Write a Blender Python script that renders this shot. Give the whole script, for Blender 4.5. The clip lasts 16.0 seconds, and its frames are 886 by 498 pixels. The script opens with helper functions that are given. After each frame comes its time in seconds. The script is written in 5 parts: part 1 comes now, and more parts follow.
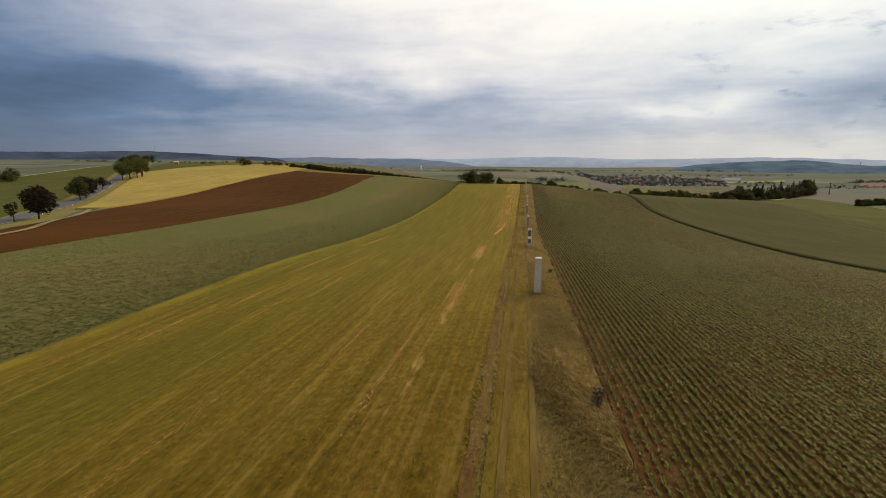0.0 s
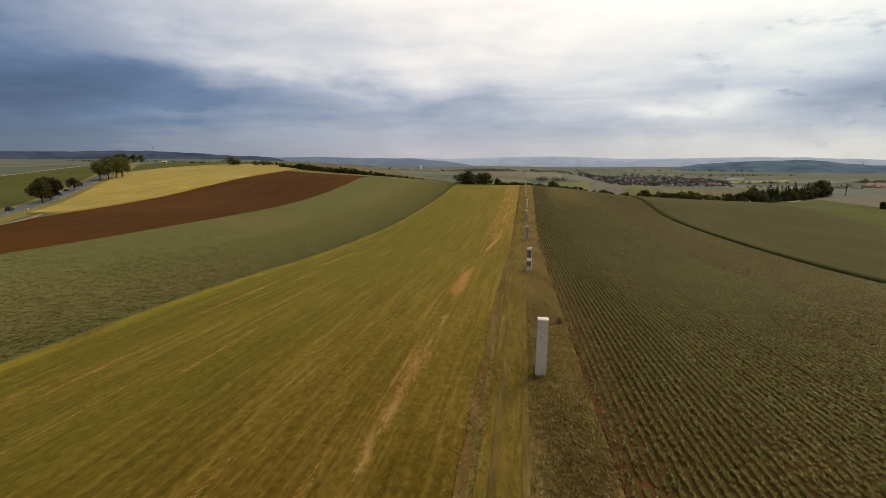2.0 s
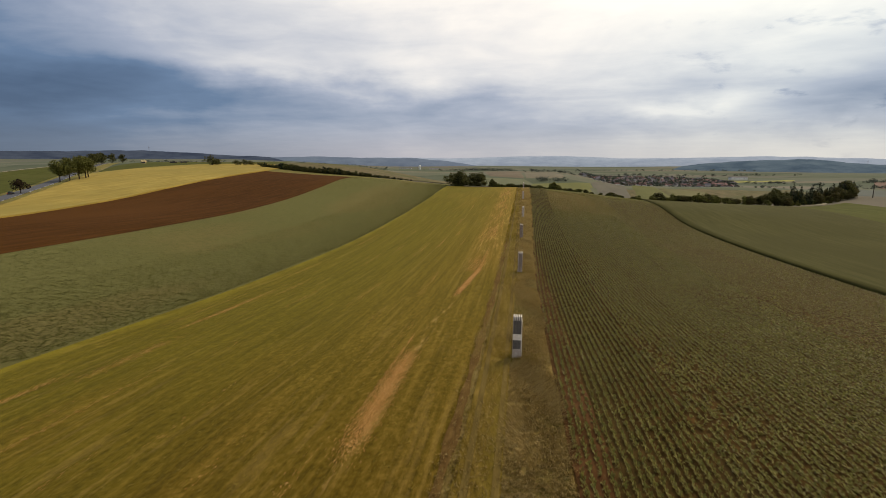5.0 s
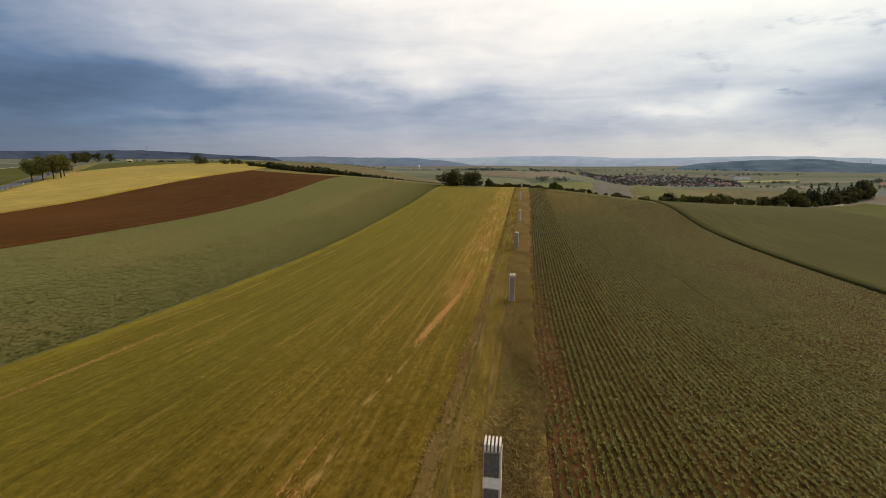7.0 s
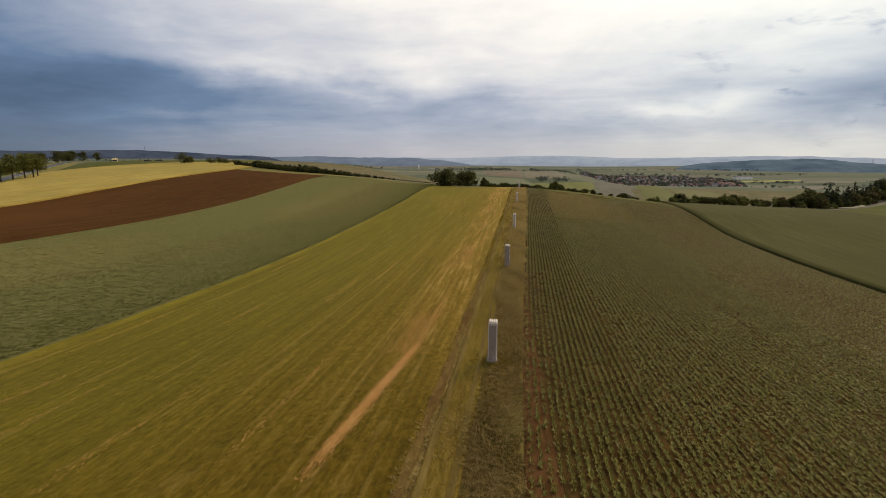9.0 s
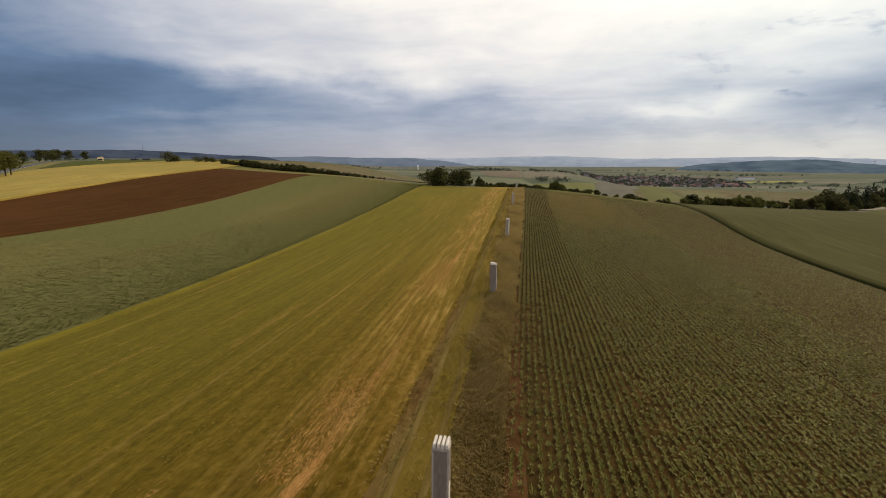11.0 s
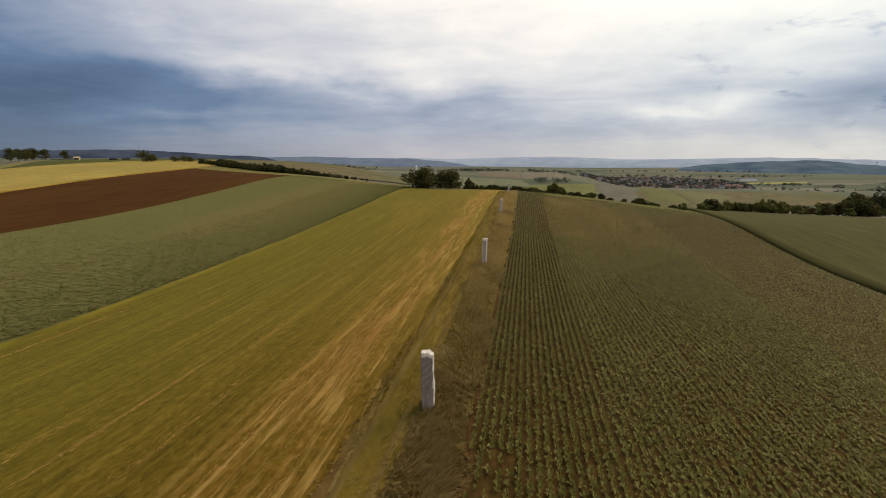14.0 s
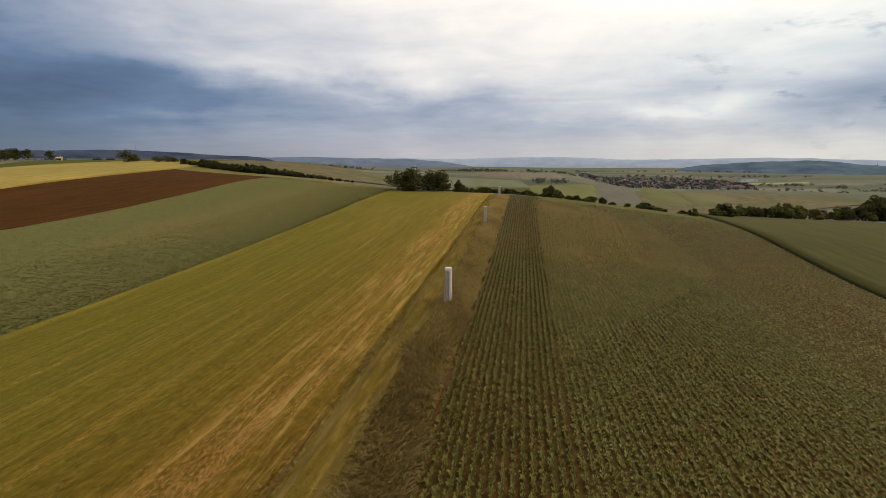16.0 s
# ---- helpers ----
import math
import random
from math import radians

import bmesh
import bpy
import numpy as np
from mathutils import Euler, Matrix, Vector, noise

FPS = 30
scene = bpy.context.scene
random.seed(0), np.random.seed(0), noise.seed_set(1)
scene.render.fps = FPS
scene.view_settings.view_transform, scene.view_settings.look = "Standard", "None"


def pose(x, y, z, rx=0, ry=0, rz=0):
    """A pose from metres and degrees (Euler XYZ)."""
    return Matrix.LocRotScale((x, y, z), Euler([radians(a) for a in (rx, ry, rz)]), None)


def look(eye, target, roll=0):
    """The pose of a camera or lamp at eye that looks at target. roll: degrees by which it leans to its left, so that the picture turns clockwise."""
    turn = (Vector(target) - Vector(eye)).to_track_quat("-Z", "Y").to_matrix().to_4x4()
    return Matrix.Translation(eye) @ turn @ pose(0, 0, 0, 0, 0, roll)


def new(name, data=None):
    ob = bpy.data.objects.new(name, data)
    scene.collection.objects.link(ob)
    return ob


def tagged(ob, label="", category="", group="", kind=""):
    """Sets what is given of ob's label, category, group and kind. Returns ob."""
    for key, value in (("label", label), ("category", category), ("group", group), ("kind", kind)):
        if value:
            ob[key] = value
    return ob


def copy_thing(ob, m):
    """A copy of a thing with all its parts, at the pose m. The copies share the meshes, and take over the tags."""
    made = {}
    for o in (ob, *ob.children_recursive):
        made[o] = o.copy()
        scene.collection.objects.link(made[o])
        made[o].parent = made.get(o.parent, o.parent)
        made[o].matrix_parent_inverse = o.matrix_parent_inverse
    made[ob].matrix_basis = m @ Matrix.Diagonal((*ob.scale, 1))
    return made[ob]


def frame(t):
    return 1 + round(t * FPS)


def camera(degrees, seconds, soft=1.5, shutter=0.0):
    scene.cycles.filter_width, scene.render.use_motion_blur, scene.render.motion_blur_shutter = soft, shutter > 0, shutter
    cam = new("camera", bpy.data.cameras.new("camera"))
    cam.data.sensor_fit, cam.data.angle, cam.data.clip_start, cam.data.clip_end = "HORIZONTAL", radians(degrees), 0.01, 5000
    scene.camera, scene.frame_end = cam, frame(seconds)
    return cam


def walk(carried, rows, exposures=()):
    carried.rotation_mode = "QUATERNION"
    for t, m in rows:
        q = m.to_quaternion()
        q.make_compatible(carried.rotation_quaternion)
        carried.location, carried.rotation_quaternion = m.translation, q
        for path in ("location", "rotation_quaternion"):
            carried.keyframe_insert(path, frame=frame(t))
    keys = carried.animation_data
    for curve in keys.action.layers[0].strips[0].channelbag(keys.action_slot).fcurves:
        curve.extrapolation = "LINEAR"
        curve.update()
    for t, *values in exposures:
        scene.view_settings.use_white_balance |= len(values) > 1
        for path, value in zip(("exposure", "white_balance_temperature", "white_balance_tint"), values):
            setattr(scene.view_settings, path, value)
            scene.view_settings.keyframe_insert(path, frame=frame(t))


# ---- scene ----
cam = camera(86.7, 16.0, soft=0.8, shutter=0.4)
METRES, EYE, TILT, LEAN, TURN = 135.0, 12.0, -10.7, 0.0, 9.573
AXIAL = 0.925
ROWS = [
    (0.0, 0.0, 0.0, 0.0, 0.0, 0.0, -0.0),
    (0.5, 0.0048, 0.0336, 0.0054, 0.02, -0.01, 0.0),
    (1.0, 0.0111, 0.0679, 0.0113, 0.03, -0.01, -0.01),
    (1.5, 0.0178, 0.1026, 0.0172, 0.04, -0.02, 0.02),
    (2.0, 0.0241, 0.1372, 0.0232, 0.03, -0.04, 0.0),
    (2.5, 0.0304, 0.1718, 0.0291, 0.03, -0.05, -0.01),
    (3.0, 0.037, 0.2063, 0.0351, 0.02, -0.05, -0.02),
    (3.5, 0.0447, 0.2413, 0.041, 0.03, -0.08, -0.02),
    (4.0, 0.0521, 0.2774, 0.0474, 0.04, -0.09, 0.0),
    (6.5, 0.0838, 0.4394, 0.0688, 0.04, -0.08, 0.06),
    (7.0, 0.0901, 0.4705, 0.0725, 0.05, -0.09, 0.06),
    (7.5, 0.0964, 0.5014, 0.0761, 0.05, -0.09, 0.04),
    (8.0, 0.1029, 0.5325, 0.0799, 0.05, -0.1, 0.03),
    (8.5, 0.1093, 0.5633, 0.0837, 0.05, -0.11, 0.01),
    (9.0, 0.1158, 0.594, 0.0873, 0.05, -0.09, 0.05),
    (11.5, 0.1449, 0.7333, 0.1025, 0.03, -0.03, -0.04),
    (12.0, 0.1512, 0.7606, 0.1059, 0.02, -0.03, -0.06),
    (12.5, 0.1573, 0.7877, 0.1101, 0.01, -0.02, -0.08),
    (13.0, 0.1633, 0.8138, 0.1148, -0.01, -0.01, -0.08),
    (13.5, 0.1693, 0.8394, 0.1196, -0.02, 0.0, -0.09),
    (14.0, 0.176, 0.8648, 0.1242, -0.04, 0.02, -0.09),
    (14.5, 0.1829, 0.8904, 0.1289, -0.05, 0.03, -0.06),
    (15.0, 0.1905, 0.916, 0.1336, -0.06, 0.04, -0.05),
    (15.5, 0.1978, 0.9419, 0.1381, -0.07, 0.04, -0.04),
    (16.0, 0.2049, 0.9675, 0.1426, -0.1, 0.05, -0.07),
]
walk(cam, [(t, pose(-1.64, 0.03, EYE, TILT, LEAN, TURN) @ pose(METRES * x, METRES * AXIAL * y, METRES * z, 90 + pitch, roll, yaw)) for t, x, y, z, yaw, pitch, roll in ROWS],
     exposures=[(0.0, 0.0, 8250, 14), (16.0, 0.0, 8250, 14)])

# ---- light ----
scene.view_settings.exposure = 0.0
SUN_BEARING, SUN_HEIGHT = 34.0, 38.0


class Nodes:
    """Short hand for a node tree."""

    def __init__(self, tree):
        self.tree = tree
        tree.nodes.clear()

    def add(self, kind):
        return self.tree.nodes.new(kind)

    def put(self, value, socket):
        if isinstance(value, bpy.types.NodeSocket):
            self.tree.links.new(value, socket)
        else:
            socket.default_value = value

    def math(self, op, a, b=0.0, c=0.0):
        node = self.add("ShaderNodeMath")
        node.operation = op
        for i, value in enumerate((a, b, c)):
            self.put(value, node.inputs[i])
        return node.outputs[0]

    def mix(self, f, a, b, blend="MIX"):
        node = self.add("ShaderNodeMix")
        node.data_type, node.blend_type = "RGBA", blend
        self.put(f, node.inputs[0])
        for value, socket in ((a, node.inputs[6]), (b, node.inputs[7])):
            self.put((*value, 1.0) if isinstance(value, tuple) and len(value) == 3 else value, socket)
        return node.outputs[2]

    def ramp(self, f, stops):
        node = self.add("ShaderNodeValToRGB")
        while len(node.color_ramp.elements) < len(stops):
            node.color_ramp.elements.new(0.5)
        for e, (p, colour) in zip(node.color_ramp.elements, stops):
            e.position, e.color = p, (*colour, 1.0) if isinstance(colour, tuple) else (colour, colour, colour, 1.0)
        self.put(f, node.inputs[0])
        return node.outputs[0]

    def step(self, f, lo, hi):
        node = self.add("ShaderNodeMapRange")
        node.interpolation_type = "SMOOTHSTEP"
        self.put(f, node.inputs[0])
        node.inputs[1].default_value, node.inputs[2].default_value = lo, hi
        return node.outputs[0]

    def noise(self, vector, scale, detail=4.0, rough=0.55, stretch=(1, 1, 1), warp=0.0):
        m = self.add("ShaderNodeMapping")
        self.put(vector, m.inputs[0])
        m.inputs["Scale"].default_value = stretch
        node = self.add("ShaderNodeTexNoise")
        self.put(m.outputs[0], node.inputs["Vector"])
        node.inputs["Scale"].default_value = scale
        node.inputs["Detail"].default_value = detail
        node.inputs["Roughness"].default_value = rough
        node.inputs["Distortion"].default_value = warp
        return node.outputs[0]


world = bpy.data.worlds.new("sky")
scene.world = world
world.use_nodes = True
w = Nodes(world.node_tree)
way = w.add("ShaderNodeTexCoord").outputs["Generated"]
xyz = w.add("ShaderNodeSeparateXYZ")
w.put(way, xyz.inputs[0])
dx, dy, dz = xyz.outputs
bearing = w.math("ARCTAN2", dx, dy)
height = w.math("ARCSINE", dz)
up = w.math("ADD", w.math("MAXIMUM", dz, 0.0), 0.10)
flat = w.add("ShaderNodeCombineXYZ")
w.put(w.math("DIVIDE", dx, up), flat.inputs[0])
w.put(w.math("DIVIDE", dy, up), flat.inputs[1])
sky_plane = flat.outputs[0]
angles = w.add("ShaderNodeCombineXYZ")
w.put(bearing, angles.inputs[0])
w.put(height, angles.inputs[1])
billow = w.noise(angles.outputs[0], 4.2, 6.0, 0.52, (0.8, 1.9, 1), 0.55)
wisps = w.noise(angles.outputs[0], 6.0, 4.0, 0.5, (0.6, 3.4, 1), 0.9)
puffs = w.step(w.noise(angles.outputs[0], 13.0, 5.0, 0.55, (0.8, 2.0, 1), 0.3), 0.57, 0.74)
fine = w.noise(sky_plane, 2.2, 8.0, 0.58, (1.0, 1.3, 1), 0.3)
wob = w.math("MULTIPLY", w.math("SUBTRACT", w.noise(angles.outputs[0], 5.0, 6.0, 0.55, (0.7, 1.6, 1)), 0.5), 0.14)


def bank(a, e, wide, tall, amount):
    """A soft bank of thicker or thinner cloud at a bearing and height, in radians."""
    x = w.math("DIVIDE", w.math("SUBTRACT", w.math("ADD", bearing, w.math("MULTIPLY", wob, 1.6)), a), wide)
    y = w.math("DIVIDE", w.math("SUBTRACT", w.math("ADD", height, wob), e), tall)
    r = w.math("ADD", w.math("MULTIPLY", x, x), w.math("MULTIPLY", y, y))
    return w.math("MULTIPLY", w.math("POWER", 2.718, w.math("MULTIPLY", r, -1.0)), amount)


thin = w.math("ADD", 0.56, w.math("MULTIPLY", w.step(height, 0.05, 0.6), 0.16))
for part_of_sky in (
    w.math("MULTIPLY", w.step(bearing, -0.10, -1.20), -0.47),
    w.math("MULTIPLY", w.step(bearing, -0.15, 0.35), 0.16),
    w.math("MULTIPLY", w.step(bearing, -1.2, -2.1), 0.34),
    bank(0.04, 0.33, 0.50, 0.14, 0.36),
    bank(-0.30, 0.165, 0.22, 0.05, 0.20),
    bank(-0.60, 0.18, 0.18, 0.025, 0.14),
    bank(-0.50, 0.115, 0.46, 0.040, -0.19),
    bank(-0.80, 0.36, 0.42, 0.13, 0.20),
    bank(-0.10, 0.105, 0.15, 0.016, -0.07),
    bank(0.56, 0.085, 0.15, 0.042, -0.36),
    bank(0.66, 0.14, 0.14, 0.05, -0.20),
    bank(0.30, 0.13, 0.16, 0.02, -0.10),
    bank(0.12, 0.055, 0.30, 0.03, -0.14),
    bank(0.29, 0.095, 0.10, 0.016, 0.12),
    w.math("MULTIPLY", w.math("SUBTRACT", billow, 0.5), 0.38),
    bank(-0.60, 0.26, 0.18, 0.06, 0.12),
    bank(-1.0, 0.05, 0.22, 0.14, -0.10),
    bank(-0.40, 0.03, 0.45, 0.05, -0.07),
    w.math("MULTIPLY", w.math("SUBTRACT", wisps, 0.5), 0.27),
    w.math("MULTIPLY", w.math("SUBTRACT", fine, 0.5), 0.13),
    w.math("MULTIPLY", w.math("MULTIPLY", puffs, w.step(bearing, 0.12, 0.45)), -0.22),
):
    thin = w.math("ADD", thin, part_of_sky)
cloud = w.ramp(thin, [(0.0, (0.046, 0.109, 0.245)), (0.22, (0.096, 0.196, 0.395)), (0.5, (0.33, 0.438, 0.655)), (0.75, (0.66, 0.765, 0.925)), (1.0, (0.98, 1.06, 1.15))])
cloud = w.mix(1.0, cloud, w.ramp(w.step(bearing, -0.1, 0.55), [(0.0, (1.0, 1.0, 1.0)), (1.0, (0.93, 1.0, 1.01))]), "MULTIPLY")
haze = w.mix(w.math("MULTIPLY", w.step(height, 0.085, 0.0), 0.65), cloud, w.ramp(w.step(bearing, -1.1, 0.6), [(0.0, (0.085, 0.148, 0.25)), (0.5, (0.40, 0.455, 0.595)), (1.0, (0.47, 0.575, 0.69))]))
sky = w.add("ShaderNodeTexSky")
sky.sky_type, sky.sun_disc = "NISHITA", False
sky.sun_elevation, sky.sun_rotation = radians(SUN_HEIGHT), radians(SUN_BEARING)
sky_dim = w.mix(1.0, sky.outputs[0], (0.1, 0.1, 0.1), "MULTIPLY")
background = w.add("ShaderNodeBackground")
w.put(w.mix(0.92, sky_dim, haze), background.inputs[0])
background.inputs[1].default_value = 1.04
w.put(background.outputs[0], w.add("ShaderNodeOutputWorld").inputs[0])

sun = new("sun", bpy.data.lights.new("sun", "SUN"))
sun.data.energy, sun.data.angle, sun.data.color = 1.95, radians(22), (1.0, 0.93, 0.80)
_b, _h = radians(SUN_BEARING), radians(SUN_HEIGHT)
sun.matrix_world = look((0, 0, 60), (-math.sin(_b) * math.cos(_h), -math.cos(_b) * math.cos(_h), 60 - math.sin(_h)))

# ---- materials ----


def material(name):
    m = bpy.data.materials.new(name)
    m.use_nodes = True
    n = Nodes(m.node_tree)
    shader = n.add("ShaderNodeBsdfPrincipled")
    n.put(shader.outputs[0], n.add("ShaderNodeOutputMaterial").inputs[0])
    return m, n, shader


def where(n):
    return n.add("ShaderNodeNewGeometry").outputs["Position"]


def bump(n, shader, height_socket, distance, strength=0.6):
    node = n.add("ShaderNodeBump")
    node.inputs["Distance"].default_value, node.inputs["Strength"].default_value = distance, strength
    n.put(height_socket, node.inputs["Height"])
    n.put(node.outputs[0], shader.inputs["Normal"])


def surface(name, stops, scale=1.0, stretch=(1, 1, 1), stain=None, stain_scale=0.05, stain_stretch=(1, 1, 1), rough=0.9, relief=0.02, gloss=0.02, fuzz=0.0):
    """Grain of the given colours, with broad stains over it and a fine relief."""
    m, n, shader = material(name)
    p = where(n)
    grain = n.noise(p, scale, 5.0, 0.6, stretch)
    colour = n.ramp(grain, stops)
    if stain:
        broad = n.noise(p, stain_scale, 4.0, 0.6, stain_stretch)
        colour = n.mix(n.step(broad, 0.42, 0.68), colour, stain)
    n.put(colour, shader.inputs["Base Color"])
    shader.inputs["Roughness"].default_value = rough
    shader.inputs["Specular IOR Level"].default_value = gloss
    if fuzz:
        shader.inputs["Sheen Weight"].default_value = fuzz
        shader.inputs["Sheen Roughness"].default_value = 0.45
        n.put(n.mix(0.45, colour, (0.6, 0.52, 0.2)), shader.inputs["Sheen Tint"])
    if relief:
        bump(n, shader, n.noise(p, scale * 2.5, 4.0, 0.6, stretch), relief)
    return m


def leaves(name, stops, scale=0.6, rough=0.65, through_light=0.35, gloss=0.06):
    """Foliage: every leaf a little different, some light coming through."""
    m, n, shader = material(name)
    p = where(n)
    piece = n.add("ShaderNodeNewGeometry").outputs["Random Per Island"]
    f = n.math("ADD", n.math("MULTIPLY", piece, 0.55), n.math("MULTIPLY", n.noise(p, scale, 3.0), 0.45))
    colour = n.ramp(f, stops)
    n.put(colour, shader.inputs["Base Color"])
    shader.inputs["Roughness"].default_value = rough
    shader.inputs["Specular IOR Level"].default_value = gloss
    if through_light:
        thin_leaf = n.add("ShaderNodeBsdfTranslucent")
        n.put(colour, thin_leaf.inputs[0])
        both = n.add("ShaderNodeMixShader")
        both.inputs[0].default_value = through_light
        n.put(shader.outputs[0], both.inputs[1])
        n.put(thin_leaf.outputs[0], both.inputs[2])
        n.put(both.outputs[0], n.tree.nodes["Material Output"].inputs[0])
    return m


def mown_material():
    """Mown meadow: pale green and ochre in long swaths, with straw left in lines."""
    m, n, shader = material("mown_meadow")
    p = where(n)
    streak = n.noise(p, 1.15, 6.0, 0.66, (1.0, 0.022, 1))
    broad = n.noise(p, 0.06, 3.0, 0.55, (1.0, 0.2, 1))
    speck = n.noise(p, 3.0, 6.0, 0.75, (1.0, 0.6, 1))
    tines = n.noise(p, 3.2, 2.0, 0.5, (1.0, 0.012, 1))
    f = n.math("ADD", n.math("ADD", n.math("MULTIPLY", streak, 0.30), n.math("MULTIPLY", tines, 0.20)), n.math("MULTIPLY", speck, 0.50))
    # Darker green to the left: real hue, plus lens falloff put into colour.
    green = n.ramp(f, [(0.41, (0.02527, 0.01871, 0.001662)), (0.5, (0.05305, 0.03878, 0.002722)), (0.60, (0.09933, 0.06936, 0.006804))])
    ochre = n.ramp(f, [(0.41, (0.06098, 0.03034, 0.003948)), (0.5, (0.1109, 0.05713, 0.007898)), (0.60, (0.1916, 0.1029, 0.02291))])
    xyz = n.add("ShaderNodeSeparateXYZ")
    n.put(p, xyz.inputs[0])
    bend = n.math("SUBTRACT", n.math("MULTIPLY", n.step(xyz.outputs[1], 78.0, 126.0), 3.0), 7.5)
    dry = n.math("MULTIPLY", n.step(xyz.outputs[0], -24.0, -5.0), 0.55)
    dry = n.math("ADD", dry, n.math("MULTIPLY", n.step(broad, 0.5, 0.66), 0.40))
    band = n.math("MULTIPLY", n.step(xyz.outputs[0], -9.5, -7.0), n.step(xyz.outputs[1], 95.0, 130.0))
    dry = n.math("ADD", dry, n.math("MULTIPLY", band, 0.75))
    colour = n.mix(n.math("MINIMUM", dry, 1.0), green, ochre)
    lines = n.step(n.math("ADD", n.math("MULTIPLY", n.noise(p, 1.9, 2.0, 0.5, (1.0, 0.012, 1)), 0.75), n.math("MULTIPLY", n.noise(p, 1.7, 4.0, 0.7, (1, 0.3, 1)), 0.35)), 0.60, 0.72)
    colour = n.mix(n.math("MULTIPLY", lines, 0.22), colour, (0.28, 0.17, 0.05))
    brink = n.math("MULTIPLY", n.step(xyz.outputs[0], -34.6, -36.6), n.step(n.noise(p, 0.5, 3.0, 0.6, (1, 0.3, 1)), 0.3, 0.6))
    colour = n.mix(n.math("MULTIPLY", brink, 0.6), colour, (0.175, 0.132, 0.012))
    rakings = n.step(n.noise(p, 2.6, 5.0, 0.68, (1.0, 0.06, 1)), 0.50, 0.66)
    colour = n.mix(n.math("MULTIPLY", n.math("MULTIPLY", rakings, band), 0.6), colour, (0.40, 0.24, 0.075))
    swath = n.step(n.math("ABSOLUTE", n.math("SUBTRACT", xyz.outputs[0], bend)), 0.55, 0.1)
    swath = n.math("MULTIPLY", swath, n.step(xyz.outputs[1], 120.0, 112.0))
    swath = n.math("MULTIPLY", swath, n.step(n.noise(p, 0.9, 6.0, 0.75, (1.0, 0.22, 1)), 0.49, 0.64))
    colour = n.mix(n.math("MULTIPLY", swath, 0.6), colour, (0.40, 0.235, 0.08))
    n.put(colour, shader.inputs["Base Color"])
    shader.inputs["Roughness"].default_value = 0.95
    shader.inputs["Specular IOR Level"].default_value = 0.02
    shader.inputs["Sheen Weight"].default_value = 0.8
    shader.inputs["Sheen Roughness"].default_value = 0.45
    n.put(n.mix(0.5, colour, (0.60, 0.48, 0.10)), shader.inputs["Sheen Tint"])
    bump(n, shader, speck, 0.09)
    return m


def crop_ground_material():
    """Low crop: grey-green, thinner and browner in the middle of the field, dark earth between the clumps along the meadow."""
    m, n, shader = material("crop_ground")
    p = where(n)
    grain = n.noise(p, 1.3, 5.0, 0.62, (0.6, 1.2, 1))
    broad = n.noise(p, 0.028, 4.0, 0.6, (1, 0.45, 1))
    xyz = n.add("ShaderNodeSeparateXYZ")
    n.put(p, xyz.inputs[0])
    green = n.ramp(grain, [(0.3, (0.058, 0.055, 0.017)), (0.5, (0.072, 0.068, 0.0215)), (0.7, (0.088, 0.083, 0.027))])
    brown = n.ramp(grain, [(0.3, (0.08232, 0.05576, 0.01886)), (0.5, (0.1092, 0.07462, 0.02624)), (0.7, (0.1327, 0.09348, 0.03444))])
    earth = n.ramp(grain, [(0.3, (0.046, 0.039, 0.013)), (0.5, (0.060, 0.052, 0.017)), (0.7, (0.080, 0.068, 0.023))])
    middle = n.math("MULTIPLY", n.step(xyz.outputs[0], -82.0, -60.0), n.step(xyz.outputs[0], -40.0, -52.0))
    for cu, cv, wide, long_, amount in ((-60.0, 222.0, 14.0, 42.0, 0.20), (-44.0, 72.0, 6.0, 40.0, 0.22), (-62.0, 150.0, 16.0, 40.0, 0.10)):
        du = n.math("DIVIDE", n.math("SUBTRACT", xyz.outputs[0], cu), wide)
        dv = n.math("DIVIDE", n.math("SUBTRACT", xyz.outputs[1], cv), long_)
        near_patch = n.step(n.math("ADD", n.math("MULTIPLY", du, du), n.math("MULTIPLY", dv, dv)), 1.3, 0.1)
        broad = n.math("ADD", broad, n.math("MULTIPLY", near_patch, amount))
    thin_crop = n.step(n.math("ADD", broad, n.math("MULTIPLY", middle, 0.06)), 0.52, 0.74)
    colour = n.mix(n.math("MULTIPLY", thin_crop, 0.62), green, brown)
    rim = n.step(n.math("ADD", xyz.outputs[0], n.math("MULTIPLY", broad, 14.0)), -50.0, -32.0)
    colour = n.mix(n.math("MULTIPLY", rim, 0.35), colour, earth)
    n.put(colour, shader.inputs["Base Color"])
    shader.inputs["Roughness"].default_value = 0.95
    shader.inputs["Specular IOR Level"].default_value = 0.02
    shader.inputs["Sheen Weight"].default_value = 0.7
    shader.inputs["Sheen Roughness"].default_value = 0.45
    n.put(n.mix(0.45, colour, (0.6, 0.52, 0.2)), shader.inputs["Sheen Tint"])
    bump(n, shader, n.noise(p, 3.0, 4.0, 0.6), 0.03)
    return m


